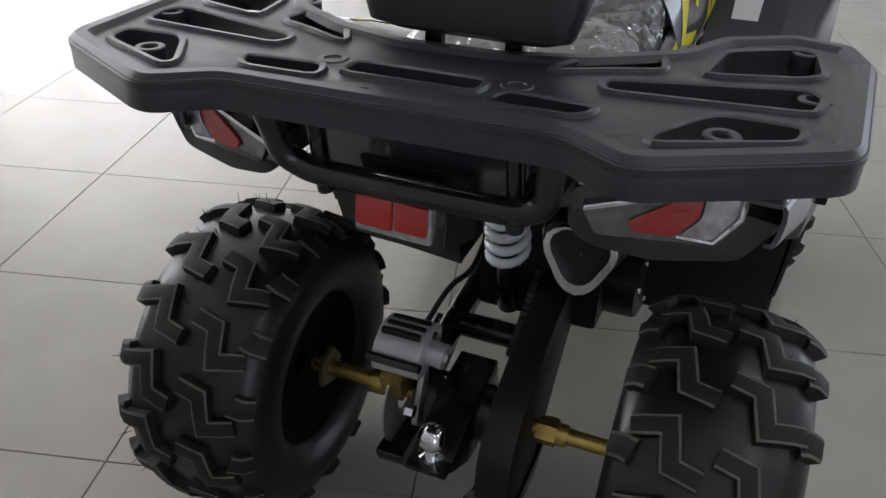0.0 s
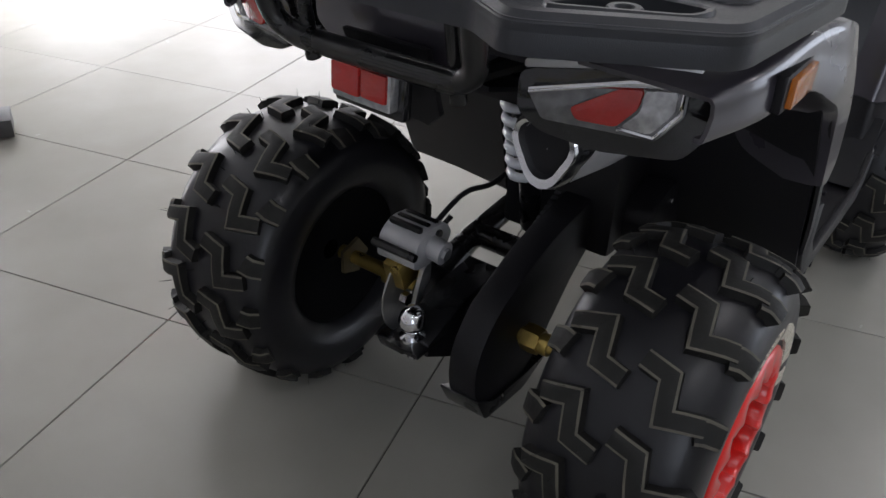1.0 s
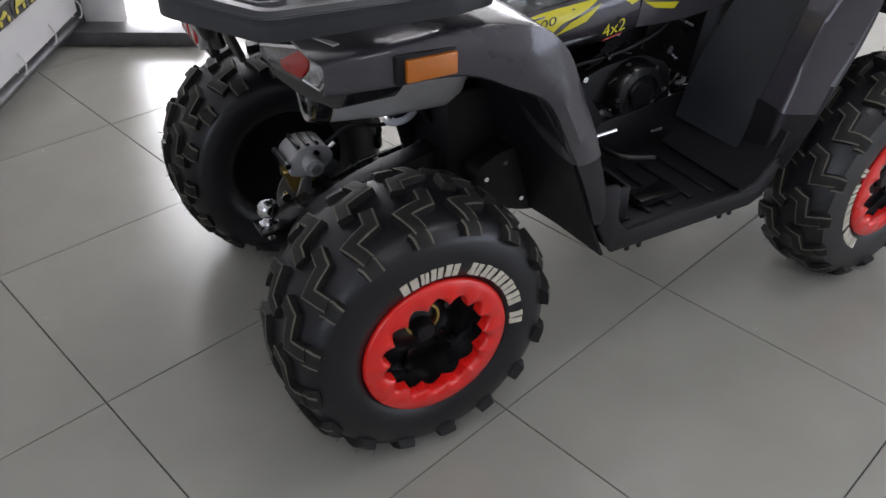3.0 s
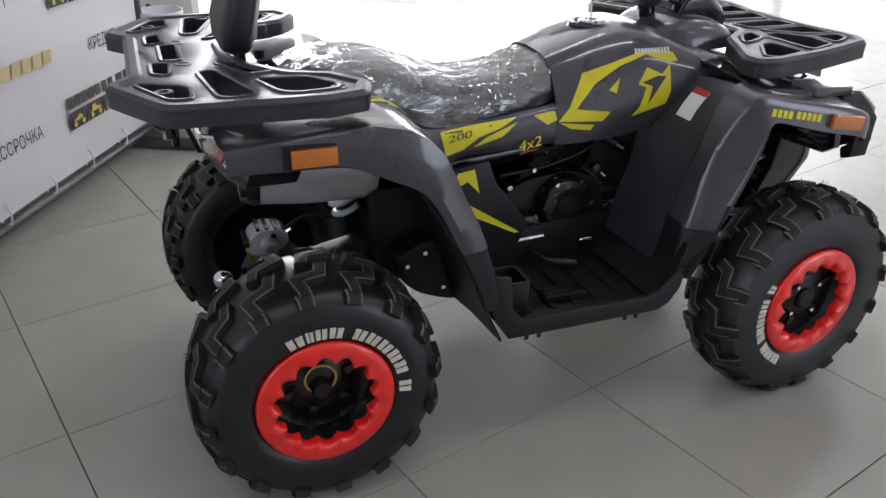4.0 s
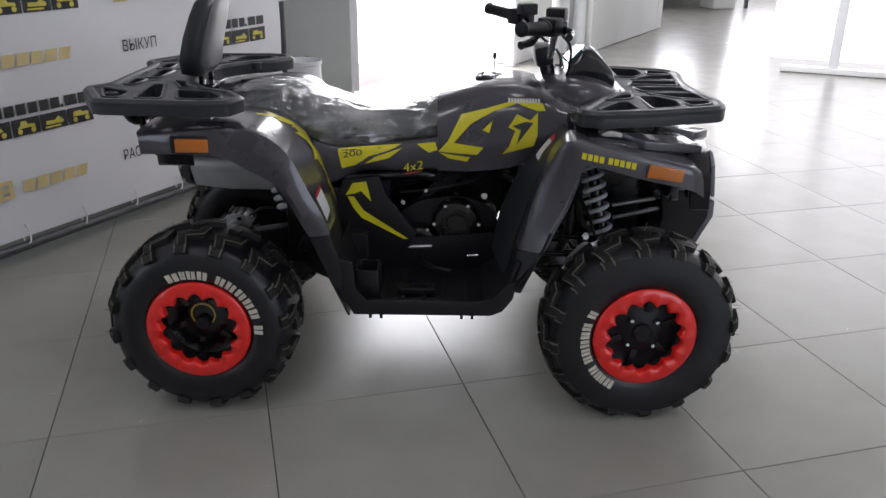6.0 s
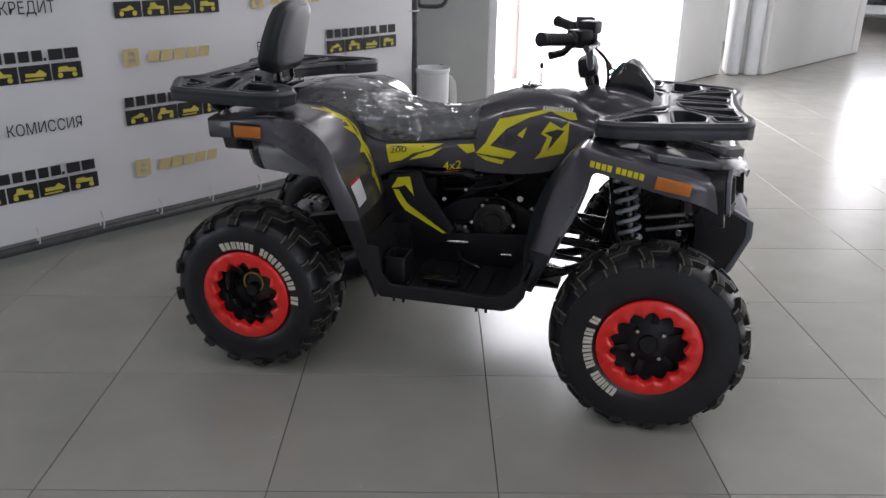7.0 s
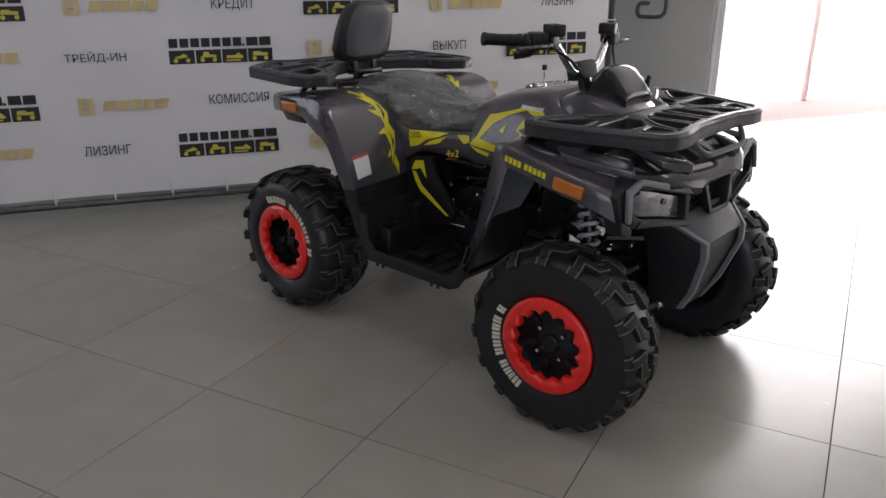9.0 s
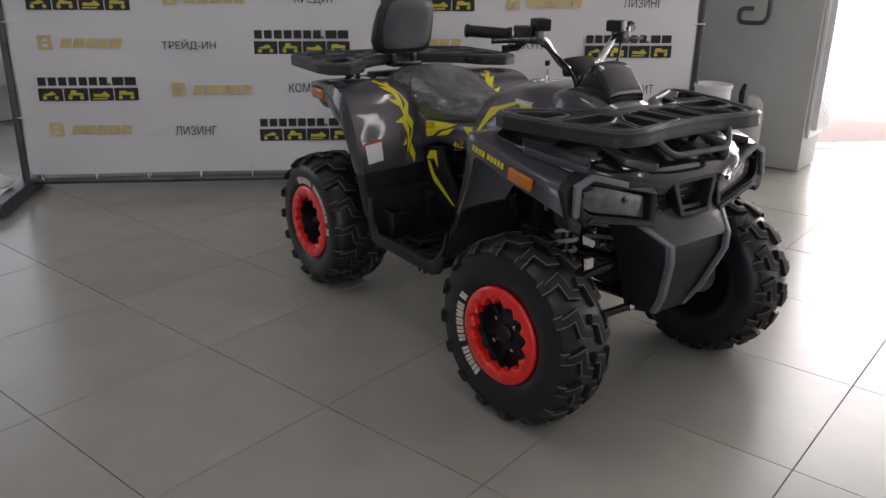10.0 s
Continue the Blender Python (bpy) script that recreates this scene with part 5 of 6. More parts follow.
part("lamp_bracket", slab([(-0.060, 0.785), (0.085, 0.785), (0.072, 0.692), (-0.035, 0.668), (-0.060, 0.690)], [], lambda a, b, d: (-0.205 + (0.78 - b) * 0.35 + d, a, b), 0.0, 0.012), "matte", quad, "matte black lamp bracket", bevel=0.003)
bm = bmesh.new()
loft(bm, [[(-0.15, y, 0.74 - 0.02 * abs(y)) for y in (-0.12, -0.07, -0.02)], [(0.02, y, 0.69) for y in (-0.12, -0.07, -0.02)], [(0.14, y, 0.60) for y in (-0.11, -0.07, -0.03)], [(0.22, y, 0.46) for y in (-0.10, -0.065, -0.03)]])
part("inner_mudguard", solid(bm, 0.006), "matte", quad, "matte black inner mudguard")

# muffler: rounded three-sided can with a bright end ring


def tri_ring(c, r, rot, n=24, power=0.16):
    pts = []
    for k in range(n):
        a = 2 * math.pi * k / n
        rr = r * (1 + power * math.cos(3 * a + rot))
        pts.append((c[0], c[1] + rr * math.cos(a), c[2] + rr * math.sin(a)))
    return pts


EX = (-0.180, 0.649)                         # axis of the tail end
bm = bmesh.new()
loft(bm, [tri_ring((-0.080, *EX), 0.046, -math.pi / 2), tri_ring((-0.066, -0.181, 0.649), 0.054, -math.pi / 2), tri_ring((0.05, -0.196, 0.653), 0.064, -math.pi / 2), tri_ring((0.165, -0.212, 0.657), 0.064, -math.pi / 2), tri_ring((0.195, -0.213, 0.655), 0.046, -math.pi / 2)], True, True)
muffler = part("muffler", bm, "alu_light", quad, "satin aluminium exhaust muffler with a bright end ring", smooth=45)
bm = bmesh.new()
loft(bm, [tri_ring((x_, EX[0], EX[1] + up), r_, -math.pi / 2, power=0.13) for x_, r_, up in ((-0.070, 0.046, 0), (-0.090, 0.0490, 0), (-0.099, 0.0475, 0), (-0.098, 0.039, 0.004), (-0.086, 0.036, 0.004))], True, False)
part("end_ring", bm, "chrome", muffler, "polished three-sided end ring", smooth=40)
bm = bmesh.new()
loft(bm, [tri_ring((-0.0855, *EX), 0.042, -math.pi / 2, power=0.14), tri_ring((-0.0875, *EX), 0.051, -math.pi / 2), tri_ring((-0.074, -0.1805, 0.649), 0.0555, -math.pi / 2), tri_ring((-0.060, -0.1820, 0.650), 0.0565, -math.pi / 2), tri_ring((-0.058, -0.182, 0.650), 0.053, -math.pi / 2)], True)
part("end_cap", bm, "gloss", muffler, "glossy black end cap", smooth=45)
bm = bmesh.new()
loft(bm, [tri_ring((-0.0860, *EX), 0.038, -math.pi / 2, power=0.13), tri_ring((-0.0855, *EX), 0.001, -math.pi / 2)], True)
part("core", bm, "matte", muffler)
part("exhaust_pipe", tubed([(0.18, -0.20, 0.645), (0.32, -0.14, 0.60), (0.45, -0.10, 0.60), (0.62, -0.09, 0.61), (0.72, -0.06, 0.56)], 0.019, 12, 4), "black", quad)

part("rear_axle", rod((0, 0.30, 0.266), (0, -0.30, 0.266), 0.0135, 20), "gold", quad, "gold zinc-plated rear axle")
for y, r, w in ((0.165, 0.021, 0.03), (-0.150, 0.023, 0.034), (-0.175, 0.018, 0.02), ):
    bm = bmesh.new()
    lathe(bm, [(0.0, -w / 2), (r, -w / 2), (r * 1.06, 0), (r, w / 2), (0.0, w / 2)], 6 if abs(y) < 0.16 else 20, "y", (0, y, 0.266))
    part("axle_nut", bm, "gold", quad)
for y in (0.27, -0.27):
    bm = bmesh.new()
    lathe(bm, [(0.0, -0.004), (0.038, -0.004), (0.038, 0.004), (0.0, 0.004)], 5, "y", (0, y, 0.266))
    part("hub_flange", bm, "zinc", quad, "dull zinc-plated hub flange")
bm = bmesh.new()
lathe(bm, [(0.035, -0.002), (0.090, -0.002), (0.090, 0.002), (0.035, 0.002)], 40, "y", (0, 0.115, 0.266), True)
part("brake_disc", bm, "alu", quad, "steel brake disc", smooth=30)
cal = part("brake_caliper", slab(rounded([(-0.070, 0.348), (-0.062, 0.392), (-0.030, 0.412), (0.022, 0.405), (0.040, 0.378), (0.020, 0.352), (-0.03, 0.340)], 0.014, 3), [], lambda a, b, d: (a, d, b), 0.062, 0.148), "alu_light", quad, "silver brake caliper above the axle", bevel=0.008)
part("piston", rod((-0.018, 0.066, 0.374), (-0.018, 0.034, 0.370), 0.021, 20), "alu_light", cal)
part("piston_cap", rod((-0.018, 0.036, 0.370), (-0.018, 0.028, 0.369), 0.012, 6), "alu", cal)
part("pad_carrier", boxed((-0.042, 0.112, 0.322), (0.046, 0.040, 0.056), turn(y=-18)), "gold", cal, bevel=0.004)
part("caliper_bracket", slab(rounded([(-0.070, 0.258), (-0.040, 0.340), (-0.018, 0.345), (-0.022, 0.262), (-0.045, 0.240)], 0.010), [], lambda a, b, d: (a, d, b), 0.062, 0.072), "alu", cal, bevel=0.002)
for dx, dz in ((-0.05, 0.0), (0.018, 0.016)):
    part("caliper_bolt", rod((-0.022 + dx, 0.056, 0.378 + dz), (-0.022 + dx, 0.152, 0.378 + dz), 0.0075, 6), "black", cal)
for k in range(3):
    part("caliper_fin", boxed((-0.04 + 0.022 * k, 0.105, 0.411 - 0.002 * k), (0.009, 0.07, 0.010)), "black", cal, bevel=0.002)
part("bleed_nipple", rod((0.030, 0.074, 0.392), (0.044, 0.070, 0.404), 0.005, 8), "chrome", cal)
part("carrier_bolt", rod((-0.082, 0.074, 0.300), (-0.082, 0.060, 0.300), 0.0115, 6), "chrome", quad)
part("brake_hose", tubed([(0.02, 0.09, 0.39), (0.08, 0.07, 0.44), (0.16, 0.06, 0.42), (0.28, 0.07, 0.44)], 0.005, 8, 4), "matte", quad)
part("axle_carrier", rod((0, 0.085, 0.266), (0, -0.09, 0.266), 0.048, 24), "black", quad, "black axle carrier")
part("carrier_plate", slab([(-0.145, 0.262), (-0.145, 0.285), (-0.05, 0.32), (0.06, 0.33), (0.08, 0.26), (0.03, 0.21), (-0.06, 0.21)], [], lambda a, b, d: (a, d, b), -0.035, 0.035), "black", quad, bevel=0.004)
hitch = part("tow_ball", boxed((-0.135, 0.0, 0.278), (0.075, 0.07, 0.008)), "black", quad, "chrome tow ball on a black plate", bevel=0.002)
bm = bmesh.new()
lathe(bm, [(0.0, 0.345), (0.012, 0.343), (0.021, 0.335), (0.0245, 0.322), (0.021, 0.309), (0.013, 0.302), (0.013, 0.296), (0.022, 0.292), (0.022, 0.283), (0.0, 0.283)], 24, "z", (-0.144, 0.0, 0))
part("ball", bm, "chrome", hitch, "chrome ball")
bm = bmesh.new()
lathe(bm, [(0.0, 0.274), (0.017, 0.274), (0.017, 0.262), (0.008, 0.258), (0.008, 0.245), (0.0, 0.245)], 6, "z", (-0.144, 0.0, 0))
part("ball_nut", bm, "chrome", hitch)
bm = bmesh.new()
guard = [(-0.135, 0.235), (-0.120, 0.185), (-0.06, 0.155), (0.02, 0.160), (0.085, 0.205), (0.17, 0.30), (0.30, 0.395), (0.30, 0.46), (0.20, 0.435), (0.09, 0.415), (0.02, 0.395), (-0.08, 0.350), (-0.128, 0.295)]
part("chain_guard", slab(rounded(guard, 0.03, 3), [], lambda a, b, d: (a, d, b), -0.125, -0.068), "matte", quad, "matte black chain guard", bevel=0.012)
part("skid_shoe", slab(rounded([(-0.13, 0.205), (-0.10, 0.148), (0.02, 0.135), (0.10, 0.165), (0.02, 0.165), (-0.08, 0.175)], 0.01), [], lambda a, b, d: (a, d, b), -0.13, -0.05), "black", quad, bevel=0.004)
part("skid_shoe", slab(rounded([(-0.09, 0.20), (-0.075, 0.165), (0.0, 0.155), (0.06, 0.18), (0.0, 0.20)], 0.01), [], lambda a, b, d: (a, d, b), 0.08, 0.13), "black", quad, bevel=0.004)
bm = bmesh.new()
for k in range(26):
    t = k / 25
    box(bm, (0.06 + 0.27 * t, -0.055, 0.35 + 0.14 * t), (0.009, 0.012, 0.012), turn(y=-27))
tagged(part("chain", bm, "steel", quad, "steel drive chain"), kind="stuff")
for y in (-0.085, 0.085):
    part("swingarm", tubed([(0.0, y, 0.27), (0.12, y, 0.31), (0.46, y * 0.85, 0.36)], [0.028, 0.024, 0.022, ], 12), "black", quad, "black steel swingarm")
part("swingarm_brace", rod((0.15, -0.085, 0.315), (0.15, 0.085, 0.315), 0.022), "black", quad)


part("gearbox_cover", slab(rounded([(0.235, 0.420), (0.300, 0.455), (0.450, 0.455), (0.450, 0.275), (0.360, 0.285), (0.285, 0.315), (0.240, 0.365)], 0.03, 4), [], lambda a, b, d: (a, d, b), -0.225, -0.120), "matte", quad, "matte black cover behind the footwell", bevel=0.012)
for x, z in ((0.262, 0.395), (0.305, 0.425), (0.350, 0.325)):
    part("cover_bolt", rod((x, -0.224, z), (x, -0.230, z), 0.006, 6), "chrome", quad)


def coil(a, b, r, wire, turns, material, label):
    a, b = Vector(a), Vector(b)
    d = (b - a)
    n = d.normalized()
    s = n.cross(Vector((0, 1, 0))).normalized()
    t = n.cross(s)
    pts = [a + d * (k / (turns * 14)) + (s * math.cos(2 * math.pi * k / 14) + t * math.sin(2 * math.pi * k / 14)) * r for k in range(turns * 14 + 1)]
    bm = bmesh.new()
    tube(bm, pts, wire, 8)
    return part("spring", bm, material, quad, label, smooth=60)


coil((0.136, 0.0, 0.622), (0.182, 0.0, 0.455), 0.034, 0.0085, 6, "spring", "white painted shock spring")
part("shock_absorber", tubed([(0.122, 0.0, 0.665), (0.190, 0.0, 0.43), (0.215, 0.0, 0.335)], [0.014, 0.021, 0.023], 16), "black", quad, "black rear shock absorber")
part("shock_mount", boxed((0.10, 0.005, 0.65), (0.06, 0.10, 0.04)), "black", quad, bevel=0.004)

# --- frame and engine ---
for y in (-0.10, 0.10):
    part("frame_tube", tubed([(-0.16, y, 0.755), (0.15, y, 0.72), (0.40, y, 0.66), (0.80, y * 0.6, 0.70), (1.05, y * 0.6, 0.72)], 0.016, 10, 3), "black", quad)
    part("frame_tube", tubed([(0.13, y, 0.70), (0.36, y, 0.42), (0.46, y, 0.28), (0.86, y, 0.27), (1.06, y * 0.8, 0.33), (1.12, y * 0.7, 0.68)], 0.016, 10, 3), "black", quad)
    part("frame_tube", rod((1.08, y * 0.8, 0.40), (1.34, y * 0.8, 0.42), 0.014), "black", quad)
    part("frame_tube", rod((1.08, y * 0.8, 0.30), (1.34, y * 0.8, 0.32), 0.014), "black", quad)
for y in (-0.09, 0.09):
    for p, q, r in (((1.075, y, 0.70), (1.13, y * 0.9, 0.30), 0.014), ((0.90, y * 0.8, 0.40), (1.08, y * 0.9, 0.385), 0.011), ((0.89, y * 1.45, 0.430), (1.12, y * 1.4, 0.412), 0.009), ((0.87, y * 1.45, 0.366), (1.13, y * 1.4, 0.350), 0.009), ((0.87, y * 1.45, 0.318), (1.13, y * 1.4, 0.306), 0.007)):
        part("frame_tube", rod(p, q, r), "black", quad)
part("coolant_hose", tubed([(0.86, -0.05, 0.60), (0.93, -0.06, 0.56), (0.965, -0.05, 0.46), (1.06, -0.03, 0.41)], 0.016, 10, 4), "matte", quad, "black rubber hose")
part("skid_plate", boxed((0.66, 0, 0.252), (0.56, 0.26, 0.012)), "black", quad, bevel=0.003)
engine = part("engine", slab(rounded([(0.50, 0.30), (0.56, 0.275), (0.80, 0.28), (0.86, 0.36), (0.84, 0.50), (0.74, 0.545), (0.60, 0.53), (0.50, 0.46)], 0.04, 4), [], lambda a, b, d: (a, d, b), -0.115, 0.115), "matte", quad, "black engine with finned cylinder and round covers", bevel=0.012)
for c, r in (((0.715, 0.462), 0.073), ((0.60, 0.40), 0.052)):
    bm = bmesh.new()
    lathe(bm, [(0.0, -0.158), (r * 0.42, -0.158), (r * 0.46, -0.152), (r * 0.62, -0.152), (r * 0.66, -0.158), (r * 0.9, -0.155), (r, -0.145), (r * 1.04, -0.112), (0.0, -0.112)], 36, "y", (c[0], 0, c[1]))
    part("cover", bm, "black", engine, smooth=40)
    for k in range(6):
        a = k * math.pi / 3
        part("cover_bolt", rod((c[0] + r * 0.95 * math.cos(a), -0.150, c[1] + r * 0.95 * math.sin(a)), (c[0] + r * 0.95 * math.cos(a), -0.158, c[1] + r * 0.95 * math.sin(a)), 0.006, 6), "chrome", engine)
for k in range(7):
    part("fin", boxed((0.645 + 0.012 * k, 0, 0.545 + 0.014 * k), (0.15, 0.19, 0.005), turn(y=-30)), "matte", engine)
part("cylinder", boxed((0.68, 0, 0.59), (0.10, 0.13, 0.11), turn(y=-30)), "matte", engine, bevel=0.006)
part("carburettor", rod((0.52, -0.04, 0.58), (0.60, -0.03, 0.585), 0.032), "matte", engine)
part("air_box", boxed((0.43, 0, 0.58), (0.16, 0.20, 0.13)), "matte", quad, bevel=0.015)
part("battery_box", boxed((0.38, -0.02, 0.50), (0.14, 0.20, 0.20)), "matte", quad, bevel=0.01)
for p, q, r in (((0.55, -0.13, 0.53), (0.55, -0.15, 0.53), 0.007), ((0.62, -0.12, 0.565), (0.62, -0.14, 0.565), 0.006), ((0.80, -0.12, 0.55), (0.80, -0.14, 0.55), 0.010), ((0.565, -0.170, 0.391), (0.640, -0.170, 0.394), 0.007), ((0.750, -0.170, 0.363), (0.785, -0.170, 0.365), 0.005), ((0.57, -0.12, 0.36), (0.57, -0.14, 0.355), 0.007)):
    part("fitting", rod(p, q, r), "chrome", engine)
# chrome and aluminium stubs scattered at random to give the engine bay its glints
random.seed(11)
for k in range(26):
    x, z = random.uniform(0.50, 0.90), random.uniform(0.36, 0.64)
    y = -0.118 if 0.52 < x < 0.84 and z < 0.53 else -0.085
    tilt = random.uniform(-0.02, 0.02)
    part("clamp" if k % 3 else "pipe_end", rod((x, y, z), (x + random.uniform(0.004, 0.016), y - 0.014, z + tilt), random.uniform(0.003, 0.0065), 8), "chrome" if k % 2 else "alu", engine)
for y0_, z0_ in ((-0.06, 0.60), (-0.09, 0.57), (0.05, 0.62)):
    part("cable", tubed([(0.90, y0_, 0.74), (0.80, y0_ - 0.03, z0_ + 0.03), (0.66, y0_ - 0.045, z0_), (0.54, y0_ - 0.02, z0_ - 0.02)], 0.005, 6, 4), "matte", quad)
part("gear_lever", tubed([(0.60, -0.15, 0.36), (0.62, -0.22, 0.35), (0.70, -0.25, 0.345)], 0.007, 8, 3), "black", quad)
# two added black fillers darken the bay and hide the bright floor behind
part("engine_shroud", slab(rounded([(0.42, 0.48), (0.86, 0.48), (0.92, 0.72), (0.44, 0.68)], 0.02), [], lambda a, b, d: (a, d, b), 0.02, 0.07), "matte", quad, bevel=0.006)
part("side_box", boxed((0.285, -0.055, 0.455), (0.17, 0.23, 0.25)), "matte", quad, bevel=0.012)
part("radiator_shroud", boxed((0.945, 0, 0.540), (0.055, 0.22, 0.20), turn(y=8)), "matte", quad, bevel=0.01)

# --- front suspension ---
part("bulkhead", boxed((1.235, 0, 0.50), (0.13, 0.15, 0.36)), "black", quad, bevel=0.012)
for sgn in (-1, 1):
    for z0_, z1_, xs in ((0.44, 0.36, (1.10, 1.33)), (0.30, 0.215, (1.08, 1.36))):
        for x in xs:
            part("wishbone", rod((x, sgn * 0.085, z0_), (1.23, sgn * 0.345, z1_), 0.0125), "black", quad, "black tubular wishbone")
    part("knuckle", tubed([(1.23, sgn * 0.34, 0.20), (1.23, sgn * 0.36, 0.274), (1.23, sgn * 0.34, 0.375)], [0.018, 0.032, 0.018], 12), "black", quad)
    bm = bmesh.new()
    lathe(bm, [(0.02, -0.002), (0.082, -0.002), (0.082, 0.002), (0.02, 0.002)], 32, "y", (1.23, sgn * 0.375, 0.274), True)
    part("brake_disc", bm, "alu", quad, smooth=30)
    part("stub", rod((1.23, sgn * 0.34, 0.268), (1.23, sgn * 0.44, 0.268), 0.02), "black", quad)
    part("tie_rod", rod((1.08, sgn * 0.04, 0.38), (1.13, sgn * 0.34, 0.31), 0.008), "chrome", quad)
    part("shock_absorber", tubed([(1.108, sgn * 0.125, 0.725), (1.143, sgn * 0.165, 0.55), (1.182, sgn * 0.215, 0.33)], [0.013, 0.018, 0.02], 14), "black", quad, "black front shock absorber")
    coil((1.114, sgn * 0.133, 0.69), (1.174, sgn * 0.205, 0.375), 0.031, 0.0070, 10, "spring", "pale grey shock spring")
    # pale metal rods stand in for highlights along the tubes behind the spring
    for p, q in (((1.195, 0.145, 0.528), (1.325, 0.145, 0.552)), ((1.200, 0.145, 0.488), (1.340, 0.145, 0.520))):
        part("link_rod", rod((p[0], sgn * p[1], p[2]), (q[0], sgn * q[1], q[2]), 0.0065), "alu", quad, "pale rod in place of a highlight on a tube")
    part("frame_tube", tubed([(1.08, sgn * 0.09, 0.68), (1.14, sgn * 0.23, 0.735), (1.30, sgn * 0.10, 0.70)], 0.012, 8, 3), "black", quad)
    part("brake_hose", tubed([(1.06, sgn * 0.10, 0.60), (1.10, sgn * 0.25, 0.55), (1.14, sgn * 0.33, 0.42), (1.20, sgn * 0.37, 0.33)], 0.005, 6, 4), "matte", quad)
    # inner panel of the front arch
    bm = bmesh.new()
    rows = [[(x0_ + 0.028, sgn * y0_, z0_), (x0_ + 0.020, sgn * 0.30, z0_ - 0.002), (x0_ + 0.026, sgn * 0.40, z0_ - 0.004), (x1_, sgn * 0.462, z0_ - 0.006)] for x0_, x1_, y0_, z0_ in ((1.010, 1.050, 0.24, 0.785), (0.968, 1.034, 0.21, 0.715), (0.938, 1.004, 0.225, 0.630), (0.914, 0.970, 0.260, 0.556), (0.890, 0.938, 0.20, 0.48), (0.846, 0.876, 0.17, 0.385))]
    loft(bm, smooth_loft(rows[:4], 3, 3))
    part("arch_liner", solid(bm, 0.004), "liner", quad, "grey inner face of the front arch", smooth=50)
    bm = bmesh.new()
    loft(bm, [[(x + 0.004, y, z) for x, y, z in row] for row in smooth_loft(rows[3:], 3, 3)])
    part("arch_foot", solid(bm, 0.006), "matte", quad, "black lower face of the front arch", smooth=50)

# --- nose ---
bm = bmesh.new()
rows = []
for x, w, z, drop in ((1.03, 0.420, 0.828, 0.05), (1.10, 0.420, 0.824, 0.05), (1.20, 0.415, 0.810, 0.06), (1.33, 0.365, 0.786, 0.06), (1.42, 0.265, 0.760, 0.05), (1.455, 0.19, 0.738, 0.03), (1.476, 0.13, 0.716, 0.015)):
    rows.append([(x, -w, z - drop), (x, -w * 0.97, z - 0.02), (x, -w * 0.75, z - 0.004), (x, -w * 0.3, z), (x, w * 0.3, z), (x, w * 0.75, z - 0.004), (x, w * 0.97, z - 0.02), (x, w, z - drop)])
loft(bm, smooth_loft(rows, 3, 2))
part("nose_cowl", solid(bm, 0.005), "gloss", quad, "glossy black nose cowl", smooth=35)
